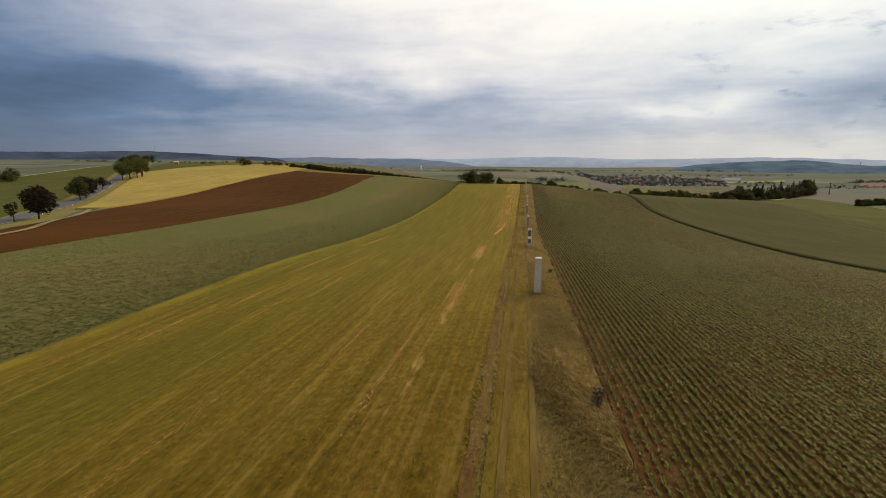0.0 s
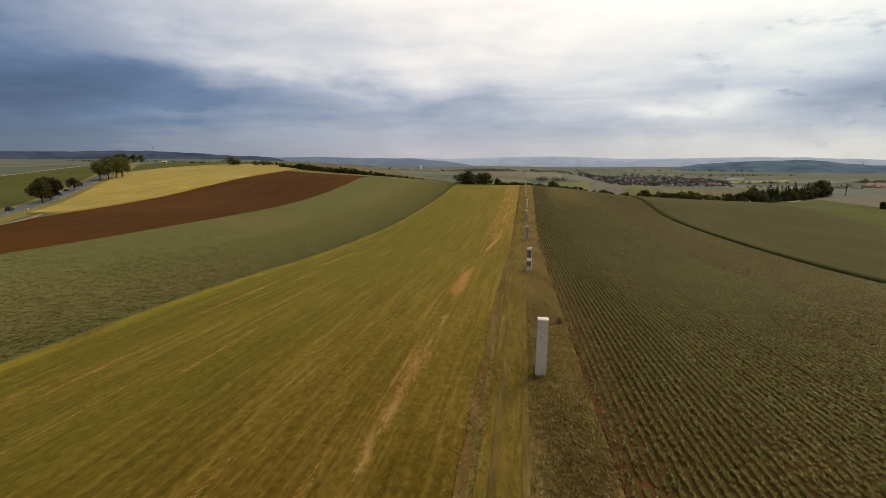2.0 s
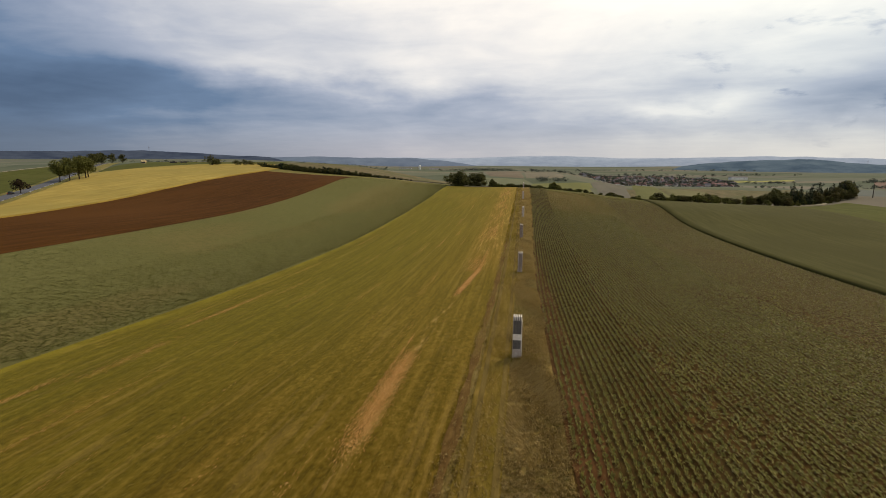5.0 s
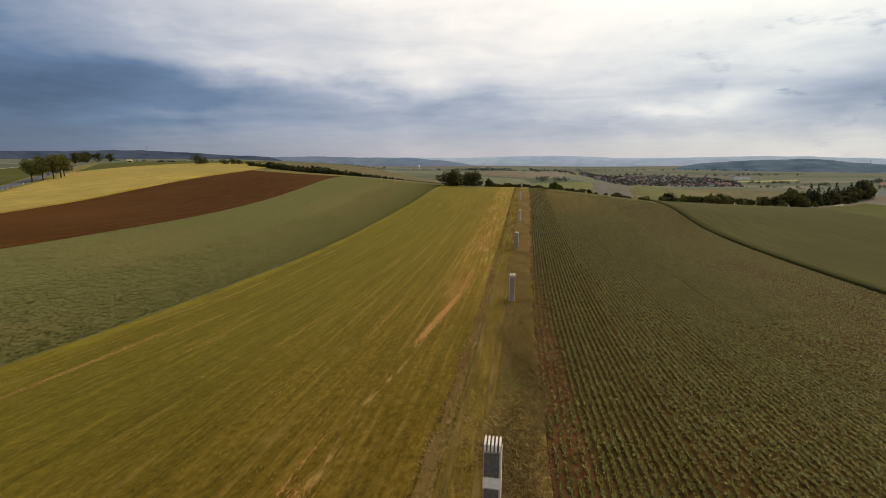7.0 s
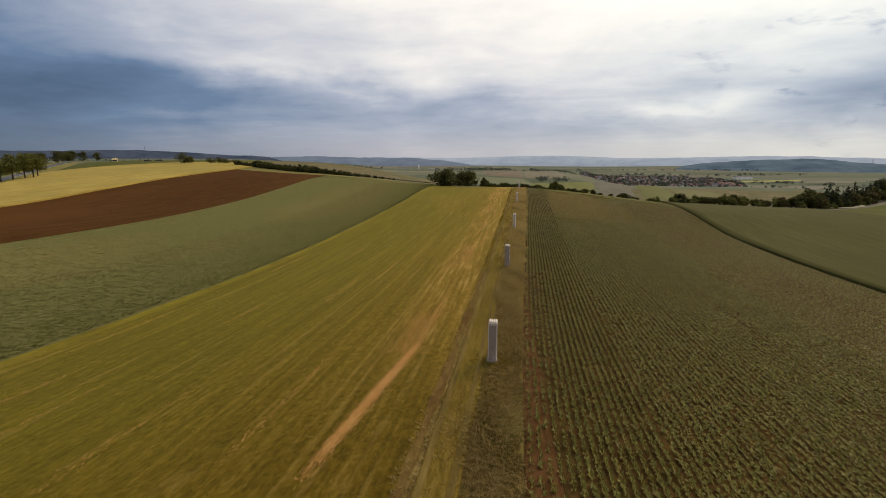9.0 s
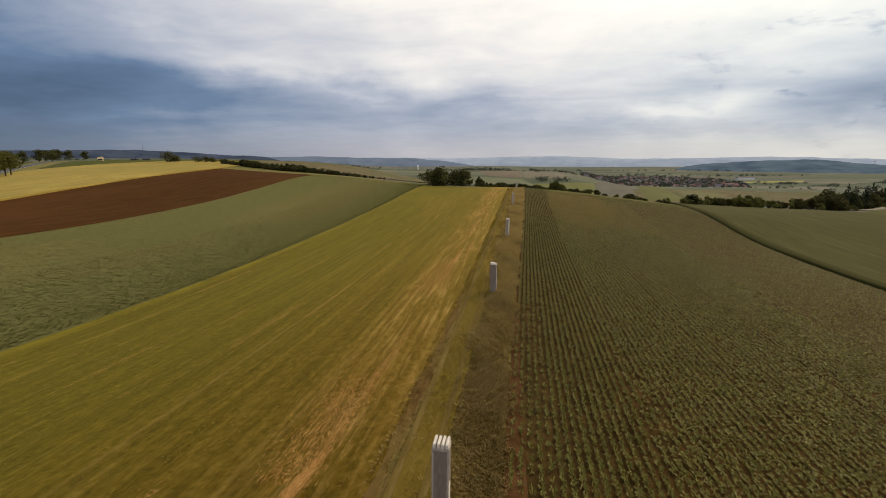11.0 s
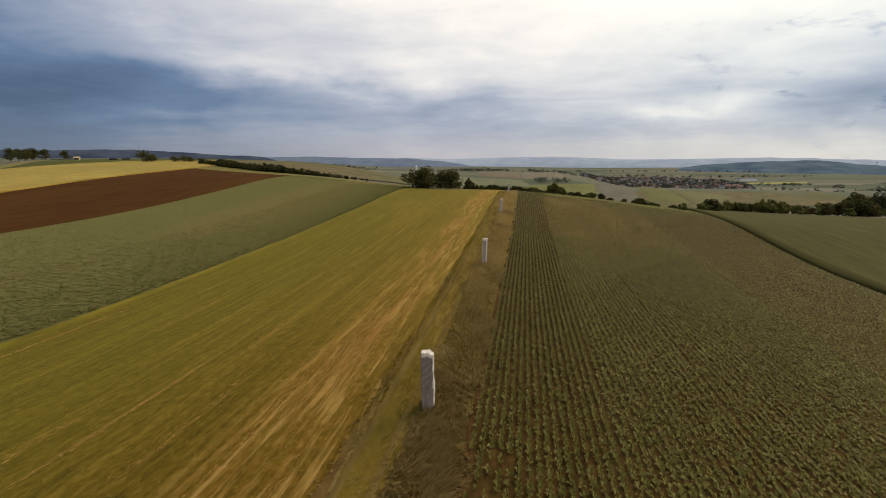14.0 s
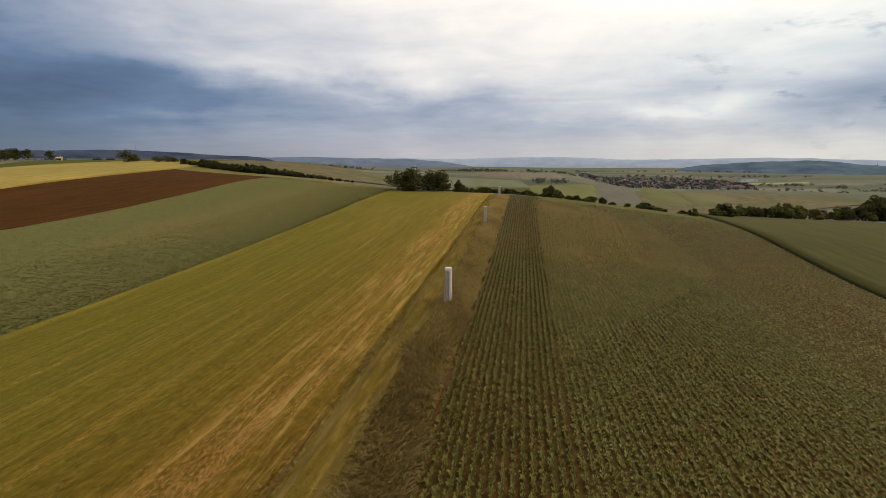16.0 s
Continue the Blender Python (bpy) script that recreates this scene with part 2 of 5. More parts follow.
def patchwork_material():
    """Open farmland far off: strips and blocks of different crops, haze mixed into colours."""
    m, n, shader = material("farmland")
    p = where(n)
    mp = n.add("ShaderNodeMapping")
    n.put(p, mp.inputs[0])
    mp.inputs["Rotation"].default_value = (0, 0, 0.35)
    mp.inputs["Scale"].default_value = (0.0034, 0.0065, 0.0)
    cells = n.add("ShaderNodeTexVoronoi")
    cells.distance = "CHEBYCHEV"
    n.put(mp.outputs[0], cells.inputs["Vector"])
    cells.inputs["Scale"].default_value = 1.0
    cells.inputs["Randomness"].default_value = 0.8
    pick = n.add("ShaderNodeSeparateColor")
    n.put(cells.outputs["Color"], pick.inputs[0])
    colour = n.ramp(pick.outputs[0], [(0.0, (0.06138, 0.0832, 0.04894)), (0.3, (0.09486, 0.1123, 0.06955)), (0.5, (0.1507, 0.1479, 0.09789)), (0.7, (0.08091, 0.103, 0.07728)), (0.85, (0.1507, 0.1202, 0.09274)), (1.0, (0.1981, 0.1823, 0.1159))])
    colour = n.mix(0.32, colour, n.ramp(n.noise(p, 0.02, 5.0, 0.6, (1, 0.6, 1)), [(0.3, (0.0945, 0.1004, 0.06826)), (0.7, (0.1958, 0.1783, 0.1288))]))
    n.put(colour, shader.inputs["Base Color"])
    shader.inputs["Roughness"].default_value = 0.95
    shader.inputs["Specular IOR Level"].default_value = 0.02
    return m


MOWN = mown_material()
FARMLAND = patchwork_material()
VERGE = surface("verge_grass", [(0.3, (0.06, 0.062, 0.014)), (0.5, (0.12, 0.108, 0.028)), (0.7, (0.22, 0.17, 0.06))], 1.6, stain=(0.17, 0.12, 0.045), stain_scale=0.12, relief=0.06, fuzz=0.4)
STRIP = surface("rough_grass", [(0.28, (0.09847, 0.06034, 0.01704)), (0.5, (0.1608, 0.1018, 0.0323)), (0.72, (0.2362, 0.1584, 0.05563))], 2.2, (1, 0.4, 1), (0.07539, 0.066, 0.01436), 0.22, (1, 0.35, 1), relief=0.08, fuzz=0.5)
TRACK = surface("track_grass", [(0.28, (0.08078, 0.0504, 0.00891)), (0.5, (0.1426, 0.09, 0.0162)), (0.72, (0.2233, 0.1422, 0.03402))], 2.5, (1, 0.2, 1), (0.1331, 0.09, 0.01458), 0.3, (1, 0.1, 1), relief=0.05, fuzz=0.2)
EARTH = surface("red_earth", [(0.25, (0.042, 0.018, 0.006)), (0.5, (0.075, 0.034, 0.012)), (0.75, (0.13, 0.066, 0.024))], 3.0, (1, 0.4, 1), (0.11, 0.05, 0.02), 0.4, relief=0.06)
BARE = surface("worn_edge", [(0.25, (0.075, 0.038, 0.012)), (0.5, (0.12, 0.066, 0.021)), (0.75, (0.19, 0.115, 0.037))], 2.2, (1, 0.3, 1), (0.15, 0.098, 0.03), 0.35, (1, 0.3, 1), relief=0.05)
PLOUGHED = surface("ploughed_earth", [(0.3, (0.04788, 0.01839, 0.0036)), (0.5, (0.0684, 0.02675, 0.0054)), (0.7, (0.09234, 0.03762, 0.009))], 0.7, (1, 0.12, 1), (0.08978, 0.03595, 0.0081), 0.016, (1, 0.6, 1), relief=0.12)
BEET_SOIL = surface("beet_soil", [(0.3, (0.03478, 0.01895, 0.0057)), (0.5, (0.05989, 0.03292, 0.0095)), (0.7, (0.1043, 0.05586, 0.0171))], 2.0, (1, 0.5, 1), (0.06955, 0.04589, 0.0152), 0.12, (1, 0.12, 1), relief=0.06)
CROP_GROUND = crop_ground_material()
WHEAT = surface("green_wheat", [(0.3, (0.04232, 0.03864, 0.01196)), (0.5, (0.05704, 0.05244, 0.01564)), (0.7, (0.07544, 0.06808, 0.023))], 0.7, (1, 0.08, 1), (0.04876, 0.04416, 0.01288), 0.02, relief=0.08, fuzz=0.12)
MEADOW = surface("green_meadow", [(0.3, (0.04032, 0.0451, 0.0088)), (0.5, (0.05936, 0.0638, 0.0132)), (0.7, (0.08288, 0.0858, 0.022))], 0.35, (1, 0.2, 1), (0.07392, 0.0726, 0.0198), 0.02, relief=0.05, fuzz=0.15)
GRAIN = surface("ripe_grain", [(0.3, (0.2016, 0.1326, 0.02975)), (0.5, (0.2912, 0.1938, 0.0442)), (0.7, (0.3808, 0.2652, 0.068))], 0.5, (0.5, 0.12, 1), (0.224, 0.1581, 0.03825), 0.018, (0.6, 1, 1), relief=0.08, fuzz=0.5)
WEEDY = surface("weedy_ground", [(0.3, (0.08973, 0.05554, 0.0169)), (0.5, (0.1181, 0.07742, 0.02458)), (0.7, (0.1465, 0.101, 0.03379))], 1.6, (1, 0.5, 1), (0.08037, 0.05722, 0.0169), 0.09, (1, 0.4, 1), relief=0.05, fuzz=0.1)
HEADLAND = surface("headland_grass", [(0.3, (0.0633, 0.05956, 0.01266)), (0.5, (0.08861, 0.08272, 0.01899)), (0.7, (0.1187, 0.1092, 0.02848))], 0.8, (1, 0.5, 1), (0.09494, 0.07445, 0.02215), 0.08, relief=0.05, fuzz=0.15)
ASPHALT = surface("asphalt", [(0.3, (0.085, 0.085, 0.09)), (0.6, (0.12, 0.12, 0.125)), (0.8, (0.16, 0.158, 0.155))], 3.0, relief=0.01, rough=0.8)
TREE_LEAF = leaves("dark_tree_leaf", [(0.2, (0.038, 0.037, 0.012)), (0.5, (0.072, 0.070, 0.022)), (0.85, (0.13, 0.122, 0.04))])
LIGHT_LEAF = leaves("light_tree_leaf", [(0.2, (0.06, 0.064, 0.016)), (0.5, (0.115, 0.115, 0.03)), (0.85, (0.19, 0.18, 0.055))])
RED_LEAF = leaves("plum_leaf", [(0.2, (0.016, 0.011, 0.007)), (0.5, (0.034, 0.022, 0.012)), (0.85, (0.06, 0.043, 0.02))])
HEDGE_LEAF = leaves("hedge_leaf", [(0.2, (0.045, 0.038, 0.014)), (0.5, (0.075, 0.064, 0.022)), (0.85, (0.12, 0.10, 0.038))])
NEEDLE = leaves("conifer_needle", [(0.2, (0.014, 0.018, 0.009)), (0.5, (0.026, 0.033, 0.015)), (0.85, (0.048, 0.058, 0.024))], through_light=0.1)
BEET_LEAF = leaves("beet_leaf", [(0.2, (0.1076, 0.09547, 0.01785)), (0.55, (0.1461, 0.1304, 0.02528)), (0.92, (0.2499, 0.2203, 0.05576))], 0.35, 0.5, 0.22, 0.12)
CROP_LEAF = leaves("field_crop_leaf", [(0.2, (0.09099, 0.08617, 0.02176)), (0.5, (0.1187, 0.1118, 0.02959)), (0.85, (0.1512, 0.1412, 0.04003))], 0.12, 0.7, 0.5)
DRY_BLADE = leaves("dry_grass_blade", [(0.2, (0.2332, 0.1587, 0.05654)), (0.5, (0.35, 0.2476, 0.09551)), (0.85, (0.4852, 0.3686, 0.1658))], 0.35, 0.8, 0.5)
GREEN_BLADE = leaves("green_grass_blade", [(0.2, (0.125, 0.093, 0.013)), (0.5, (0.21, 0.152, 0.022)), (0.85, (0.32, 0.23, 0.05))], 0.3, 0.8, 0.5)
STRAW = leaves("straw", [(0.2, (0.306, 0.1372, 0.03257)), (0.5, (0.4985, 0.2463, 0.07284)), (0.85, (0.6799, 0.3864, 0.1456))], 0.5, 0.8, 0.1)
BARK = surface("bark", [(0.3, (0.035, 0.027, 0.02)), (0.7, (0.09, 0.07, 0.052))], 4.0, (1, 1, 0.3), relief=0.03)

# ---- the land ----
# ---- terrain ----
V_ST = np.array([-60, 20, 60, 100, 140, 180, 220, 250, 290, 340, 420, 520.0])
U_ST = np.array([-330, -250, -172, -88, -37, 0, 50, 110, 220, 330.0])
LAND = {
    -330: (-13, -12.5, -12, -12, -11.5, -10.2, -8.2, -6.2, -3.2, 0.5, 6.2, 9),
    -250: (-10, -9.5, -9.5, -9.3, -9, -7.8, -5.8, -3.9, -1.2, 2.6, 7.0, 8.5),
    -172: (-6, -6, -6.1, -6.3, -6.35, -6.35, -4.75, -2.35, 0.65, 3.1, 6.0, 5),
    -88: (-0.5, -0.5, -1.35, -2.9, -4.2, -4.8, -3.65, -1.65, 1.0, 0.1, -4, -11),
    -37: (-1.5, -1.9, -2.7, -5, -6, -5.2, -3.1, -1.7, -1.3, -5, -14, -24),
    0: (1.5, 0.55, -1.0, -2.6, -2.45, -1.6, -0.2, -0.3, -3, -9, -20, -29),
    50: (-0.5, -1.2, -3, -6.1, -7.2, -7, -4.6, -4.9, -8, -14, -24, -32),
    110: (-4, -5, -6.2, -8, -9.5, -10, -9, -8.5, -10, -15, -25, -33),
    220: (-10, -11, -12, -13, -14, -14, -14, -13.5, -12.5, -11.5, -14, -28),
    330: (-15, -16, -17, -18, -18, -18, -18, -18, -17.5, -17, -19, -30),
}
H_ST = np.array([LAND[int(u)] for u in U_ST], float)


def tangents(p, h):
    d = np.diff(h, axis=0) / np.diff(p)[:, None]
    m = np.empty_like(h)
    w = np.diff(p)[:, None]
    m[1:-1] = (d[:-1] * w[1:] + d[1:] * w[:-1]) / (w[1:] + w[:-1])
    m[0], m[-1] = d[0], d[-1]
    return m


def spline(p, h, x):
    """Rows of h at the stations p, smoothly, at every x (one result per x)."""
    i = np.clip(np.searchsorted(p, x) - 1, 0, len(p) - 2)
    w = p[i + 1] - p[i]
    t = np.clip((x - p[i]) / w, 0, 1)
    m = tangents(p, h)
    t2, t3 = t * t, t * t * t
    return ((2 * t3 - 3 * t2 + 1)[:, None] * h[i] + (t3 - 2 * t2 + t)[:, None] * w[:, None] * m[i]
            + (3 * t2 - 2 * t3)[:, None] * h[i + 1] + (t3 - t2)[:, None] * w[:, None] * m[i + 1])


def smooth(a, b, x):
    t = np.clip((x - a) / (b - a), 0, 1)
    return t * t * (3 - 2 * t)


def land(u, v):
    """Height of the land at u across and v along the strip."""
    u, v = np.broadcast_arrays(np.asarray(u, float), np.asarray(v, float))
    shape = u.shape
    u, v = u.ravel(), v.ravel()
    rows = spline(U_ST, H_ST, np.clip(u, -330, 330))          # every v station
    k = np.clip(np.searchsorted(V_ST, v) - 1, 0, len(V_ST) - 2)
    m = tangents(V_ST, rows.T).T
    w = V_ST[k + 1] - V_ST[k]
    t = np.clip((np.clip(v, -60, 520) - V_ST[k]) / w, 0, 1)
    n = np.arange(len(v))
    t2, t3 = t * t, t * t * t
    near = ((2 * t3 - 3 * t2 + 1) * rows[n, k] + (t3 - 2 * t2 + t) * w * m[n, k]
            + (3 * t2 - 2 * t3) * rows[n, k + 1] + (t3 - t2) * w * m[n, k + 1])
    bearing = np.degrees(np.arctan2(u, np.maximum(v, 1.0)))
    away = np.hypot(u, v)
    plain = -36 - 10 * smooth(900, 3500, away) + 5 * np.sin(u / 330) * np.sin(v / 410 + 1)
    plain = plain + 23 * smooth(420, 860, away) * (1 - smooth(1000, 2000, away)) * smooth(11, 3, bearing) + 9 * smooth(450, 700, away) * (1 - smooth(760, 1000, away)) * smooth(3, 8, bearing)
    rise = smooth(-12, -34, bearing)
    far = plain * (1 - rise) + rise * (6 + 4 * np.sin(u / 280 + 2) + 6 * smooth(900, 3000, away))
    out = np.maximum(smooth(500, 800, v), smooth(320, 620, np.abs(u)))
    return (near * (1 - out) + far * out).reshape(shape)


def mesh_of(name, verts, faces, mats, smooth_faces=False):
    """A mesh from arrays: faces all of one corner count."""
    me = bpy.data.meshes.new(name)
    verts, faces = np.asarray(verts, np.float32), np.asarray(faces, np.int32)
    k = faces.shape[1]
    me.vertices.add(len(verts))
    me.vertices.foreach_set("co", verts.ravel())
    me.loops.add(faces.size)
    me.loops.foreach_set("vertex_index", faces.ravel())
    me.polygons.add(len(faces))
    me.polygons.foreach_set("loop_start", np.arange(0, faces.size, k, dtype=np.int32))
    me.polygons.foreach_set("loop_total", np.full(len(faces), k, np.int32))
    if smooth_faces:
        me.polygons.foreach_set("use_smooth", np.ones(len(faces), bool))
    for m in mats if isinstance(mats, (list, tuple)) else [mats]:
        me.materials.append(m)
    me.update(calc_edges=True)
    return me


def part(name, bm, mat, parent, label=""):
    """One mesh object under a thing or a part."""
    me = bpy.data.meshes.new(name)
    bm.to_mesh(me)
    bm.free()
    me.materials.append(mat)
    ob = new(name, me)
    ob.parent = parent
    return tagged(ob, label)


def part_of(name, me, parent, label=""):
    ob = new(name, me)
    ob.parent = parent
    return tagged(ob, label)


def grid_faces(nu, nv):
    i = (np.arange(nu - 1)[:, None] * nv + np.arange(nv - 1)[None, :]).ravel()
    return np.stack([i, i + nv, i + nv + 1, i + 1], 1)


def stretch_out(lo, hi, step, end, grow=1.10):
    """Stations at even steps from lo to hi, then wider and wider out to the end on both sides."""
    mid = list(np.arange(lo, hi + 0.1, step))
    out, s, x = [], step, hi
    while x < end:
        s *= grow
        x += s
        out.append(x)
    back, s, x = [], step, lo
    while x > -end:
        s *= grow
        x -= s
        back.append(x)
    return np.array(back[::-1] + mid + out)


gu, gv = stretch_out(-340, 340, 5, 4300), stretch_out(-80, 560, 5, 4700)
UU, VV = np.meshgrid(gu, gv, indexing="ij")
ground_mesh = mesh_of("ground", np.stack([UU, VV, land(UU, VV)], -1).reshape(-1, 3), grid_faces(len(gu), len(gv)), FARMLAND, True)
tagged(new("ground", ground_mesh), "rolling farmland in haze-paled green and brown strips reaching the horizon", "ground", kind="structure")


def strip_field(name, left, right, near, far, mat, lift, label, category, du=4.0, dv=4.0, skirt=False, sway=0.0):
    """A field between two edges (u as functions of v), from near to far (v as functions of the share across), laid on the land."""
    nu = max(2, int(max(float(right(near(0.5)) - left(near(0.5))), float(right(far(0.5)) - left(far(0.5)))) / du) + 1)
    nv = max(2, int((far(0.5) - near(0.5)) / dv) + 1)
    s, r = np.meshgrid(np.linspace(0, 1, nu), np.linspace(0, 1, nv), indexing="ij")
    v = near(s) + (far(s) - near(s)) * r
    u = left(v) + (right(v) - left(v)) * s
    if sway:
        edge = np.minimum(1, 4 * np.minimum(s, 1 - s))
        u = u + sway * (1 - edge) * np.sin(v * 0.9 + 3 * s) * np.sin(v * 0.37)
    top = np.stack([u, v, land(u, v) + lift], -1)
    verts, faces = top.reshape(-1, 3), grid_faces(nu, nv)
    if skirt:
        idx = np.arange(nu * nv).reshape(nu, nv)
        ring = np.concatenate([idx[0], idx[1:, -1], idx[-1, -2::-1], idx[-2:0:-1, 0]])
        low = verts[ring].copy()
        low[:, 2] -= lift
        base = len(verts)
        k = np.arange(len(ring))
        side = np.stack([ring, ring[(k + 1) % len(k)], base + (k + 1) % len(k), base + k], 1)
        verts, faces = np.concatenate([verts, low]), np.concatenate([faces, side])
    ob = new(name, mesh_of(name, verts, faces, mat, not skirt))
    return tagged(ob, label, category, kind="structure")


def const(x):
    return lambda t: x + 0 * np.asarray(t, float)


def line(v0, u0, v1, u1):
    return lambda v: u0 + (u1 - u0) * (np.asarray(v, float) - v0) / (v1 - v0)


def strip_right(v):
    """The edge between the grass strip and the beets."""
    return spline(np.array([-60.0, 20, 60, 100, 140, 180, 220, 260]), np.array([3.5, 2.75, 2.2, 1.62, 1.78, 2.15, 2.25, 2.0])[:, None], np.asarray(v, float).ravel())[:, 0].reshape(np.shape(v))


def wheat_side(v):
    """The edge between the beets and the wheat."""
    return spline(np.array([-60.0, 80, 120, 160, 185, 220, 280]), np.array([60.0, 51.0, 48.2, 45.5, 44.8, 46.3, 49.0])[:, None], np.asarray(v, float).ravel())[:, 0].reshape(np.shape(v))


def crop_side(v):
    """The edge between the low crop and the mown meadow."""
    return spline(np.array([-60.0, 120, 180, 222, 255, 300]), np.array([-36.9, -36.9, -36.4, -35.6, -36.4, -37.4])[:, None], np.asarray(v, float).ravel())[:, 0].reshape(np.shape(v))


def mown_side(v):
    """The edge between the mown meadow and the grass strip."""
    return np.interp(np.asarray(v, float), [50, 90, 124, 165, 205], [-3.35, -3.05, -2.85, -2.75, -2.45])


def edge_left_green(v):
    """The edge between the ploughed field and the low crop."""
    return np.interp(np.asarray(v, float), [-60, 80, 120, 160, 200, 250, 320], [-63.0, -79.2, -84.1, -87.9, -90.9, -94.2, -99.8])


def edge_grain(v):
    """The edge between the grain and the ploughed field."""
    return np.interp(np.asarray(v, float), [160, 180, 200, 235, 290, 330, 400], [-158.0, -163.2, -166.5, -170.4, -175.3, -177.3, -181.0])


def verge_edge(v):
    """The side of the ploughed field that runs beside the road."""
    return np.where(np.asarray(v, float) < 160, np.interp(np.asarray(v, float), [-60, 72, 120, 140, 160], [-98.0, -104.0, -138.0, -148.3, -158.0]), edge_grain(v))


strip_field("mown_meadow", crop_side, mown_side, const(-40), lambda s: 276 - 14 * s, MOWN, 0.05, "mown meadow in olive and ochre swaths with straw lines", "meadow", 3, 4)
strip_field("grass_strip", mown_side, strip_right, const(-40), const(252), STRIP, 0.06, "dry rough grass strip between the fields", "grass strip", 0.9, 2.5)
strip_field("track", lambda v: mown_side(v) + 0.6 - 0.4 * smooth(100, 150, v), const(-0.72), const(-40), const(252), TRACK, 0.09, "grassy farm track with two wheel ruts", "track", 0.35, 2.5)
strip_field("bare_edge", lambda v: mown_side(v) - 0.16 * smooth(150, 110, v), lambda v: mown_side(v) + 0.32 * smooth(150, 110, v), const(-40), const(150), BARE, 0.085, "brownish bare earth and worn grass along the track", "bare earth", 0.12, 0.6, sway=0.12)
strip_field("earth_margin", lambda v: strip_right(v) + 0.05, lambda v: strip_right(v) + 0.14 + 0.2 * smooth(175, 120, v) + 1.35 * smooth(130, 80, v), const(-40), const(248), EARTH, 0.09, "reddish bare earth margin beside the beet rows", "bare earth", 0.2, 0.8, sway=0.07)
strip_field("beet_field", strip_right, lambda v: wheat_side(v) + 0.5, const(-40), lambda s: 250 + 2 * s, BEET_SOIL, 0.05, "dark earth of the beet field under leafy rows", "field", 3, 4)
strip_field("weedy_patch", lambda v: strip_right(v) + 5.75, lambda v: strip_right(v) + 25.0, lambda s: 150 + 30 * s, lambda s: 236 - 4 * s, WEEDY, 0.066, "thin ochre weedy ground among the beets", "field", 0.8, 2, sway=0.4)
strip_field("headland", lambda v: strip_right(v) + 7.0, lambda v: wheat_side(v) + 0.15, lambda s: 233 - 4 * s, lambda s: 250.5 + 2 * s, HEADLAND, 0.075, "grassy green headland at the top of the beet field", "headland", 2, 2)
strip_field("left_crop_field", edge_left_green, crop_side, const(-40), lambda s: 320 - 30 * s, CROP_GROUND, 0.06, "grey-green field of low leafy crop", "field", 4, 4)
strip_field("ploughed_field", verge_edge, edge_left_green, const(-40), lambda s: 354 - 42 * s, PLOUGHED, 0.09, "bare ploughed field of red-brown earth", "field", 4, 4)
strip_field("fallow_margin", line(340, -179, 400, -184), const(-60), lambda s: 353 - 62 * s, lambda s: 380 - 78 * s, VERGE, 0.16, "yellowish fallow margin along the hedge", "verge", 5, 4)
strip_field("grain_field", lambda v: -187 - (np.asarray(v, float) - 177) * 0.756, edge_grain, const(150), lambda s: np.interp(s, [0, 0.25, 0.47, 0.75, 1], [346, 395, 428, 446, 384]), GRAIN, 0.6, "ripening yellow grain field on the low hill", "field", 5, 5, True)
strip_field("wheat_field", lambda v: wheat_side(v) + 0.2, line(173, 116, 330, 122), const(-40), lambda s: 262 + 20 * s, WHEAT, 0.45, "even grey-green wheat field with a dark edge", "field", 3, 4, True)
strip_field("clover_field", line(173, 116.5, 330, 122.5), line(173, 160, 330, 178), const(-40), lambda s: 284 + 60 * s, MEADOW, 0.15, "darker green meadow field", "field", 5, 5)



def road_side(v):
    return np.interp(v, [108, 160, 200, 279, 325, 356, 412, 440], [-143, -186, -215, -275, -312, -337, -378, -400]) - 10


BROWN_GREEN = surface("fallow_grass", [(0.3, (0.098, 0.082, 0.038)), (0.5, (0.140, 0.112, 0.058)), (0.7, (0.180, 0.142, 0.075))], 0.25, (1, 0.2, 1), (0.10, 0.10, 0.045), 0.012, relief=0.05)
GREY_FIELD = surface("grey_field", [(0.3, (0.095, 0.098, 0.062)), (0.5, (0.125, 0.125, 0.08)), (0.7, (0.16, 0.155, 0.105))], 0.2, (1, 0.15, 1), (0.135, 0.135, 0.085), 0.01, relief=0.04)
strip_field("road_meadow", lambda v: np.interp(v, [120, 180, 250, 316, 362, 432], [-335, -350, -372, -388, -400, -419]) + 2, road_side, const(100), const(425), MEADOW, 0.2, "green meadow across the country road", "field", 6, 5)
strip_field("fallow_field", const(-330), const(-48), lambda s: 450 - 130 * s, const(640), BROWN_GREEN, 0.35, "brownish fallow field beyond the hedge", "field", 6, 6)
strip_field("valley_meadow", const(-46), const(58), const(300), const(690), MEADOW, 0.35, "green meadow sloping down beyond the crest", "field", 6, 6)
strip_field("valley_field", const(59), const(112), const(330), const(680), GREY_FIELD, 0.35, "grey-green ploughed strip down in the valley", "field", 6, 6)
strip_field("valley_grassland", const(113), const(330), lambda s: 420 + 40 * s, const(700), BROWN_GREEN, 0.35, "olive grassland down in the valley", "field", 6, 6)


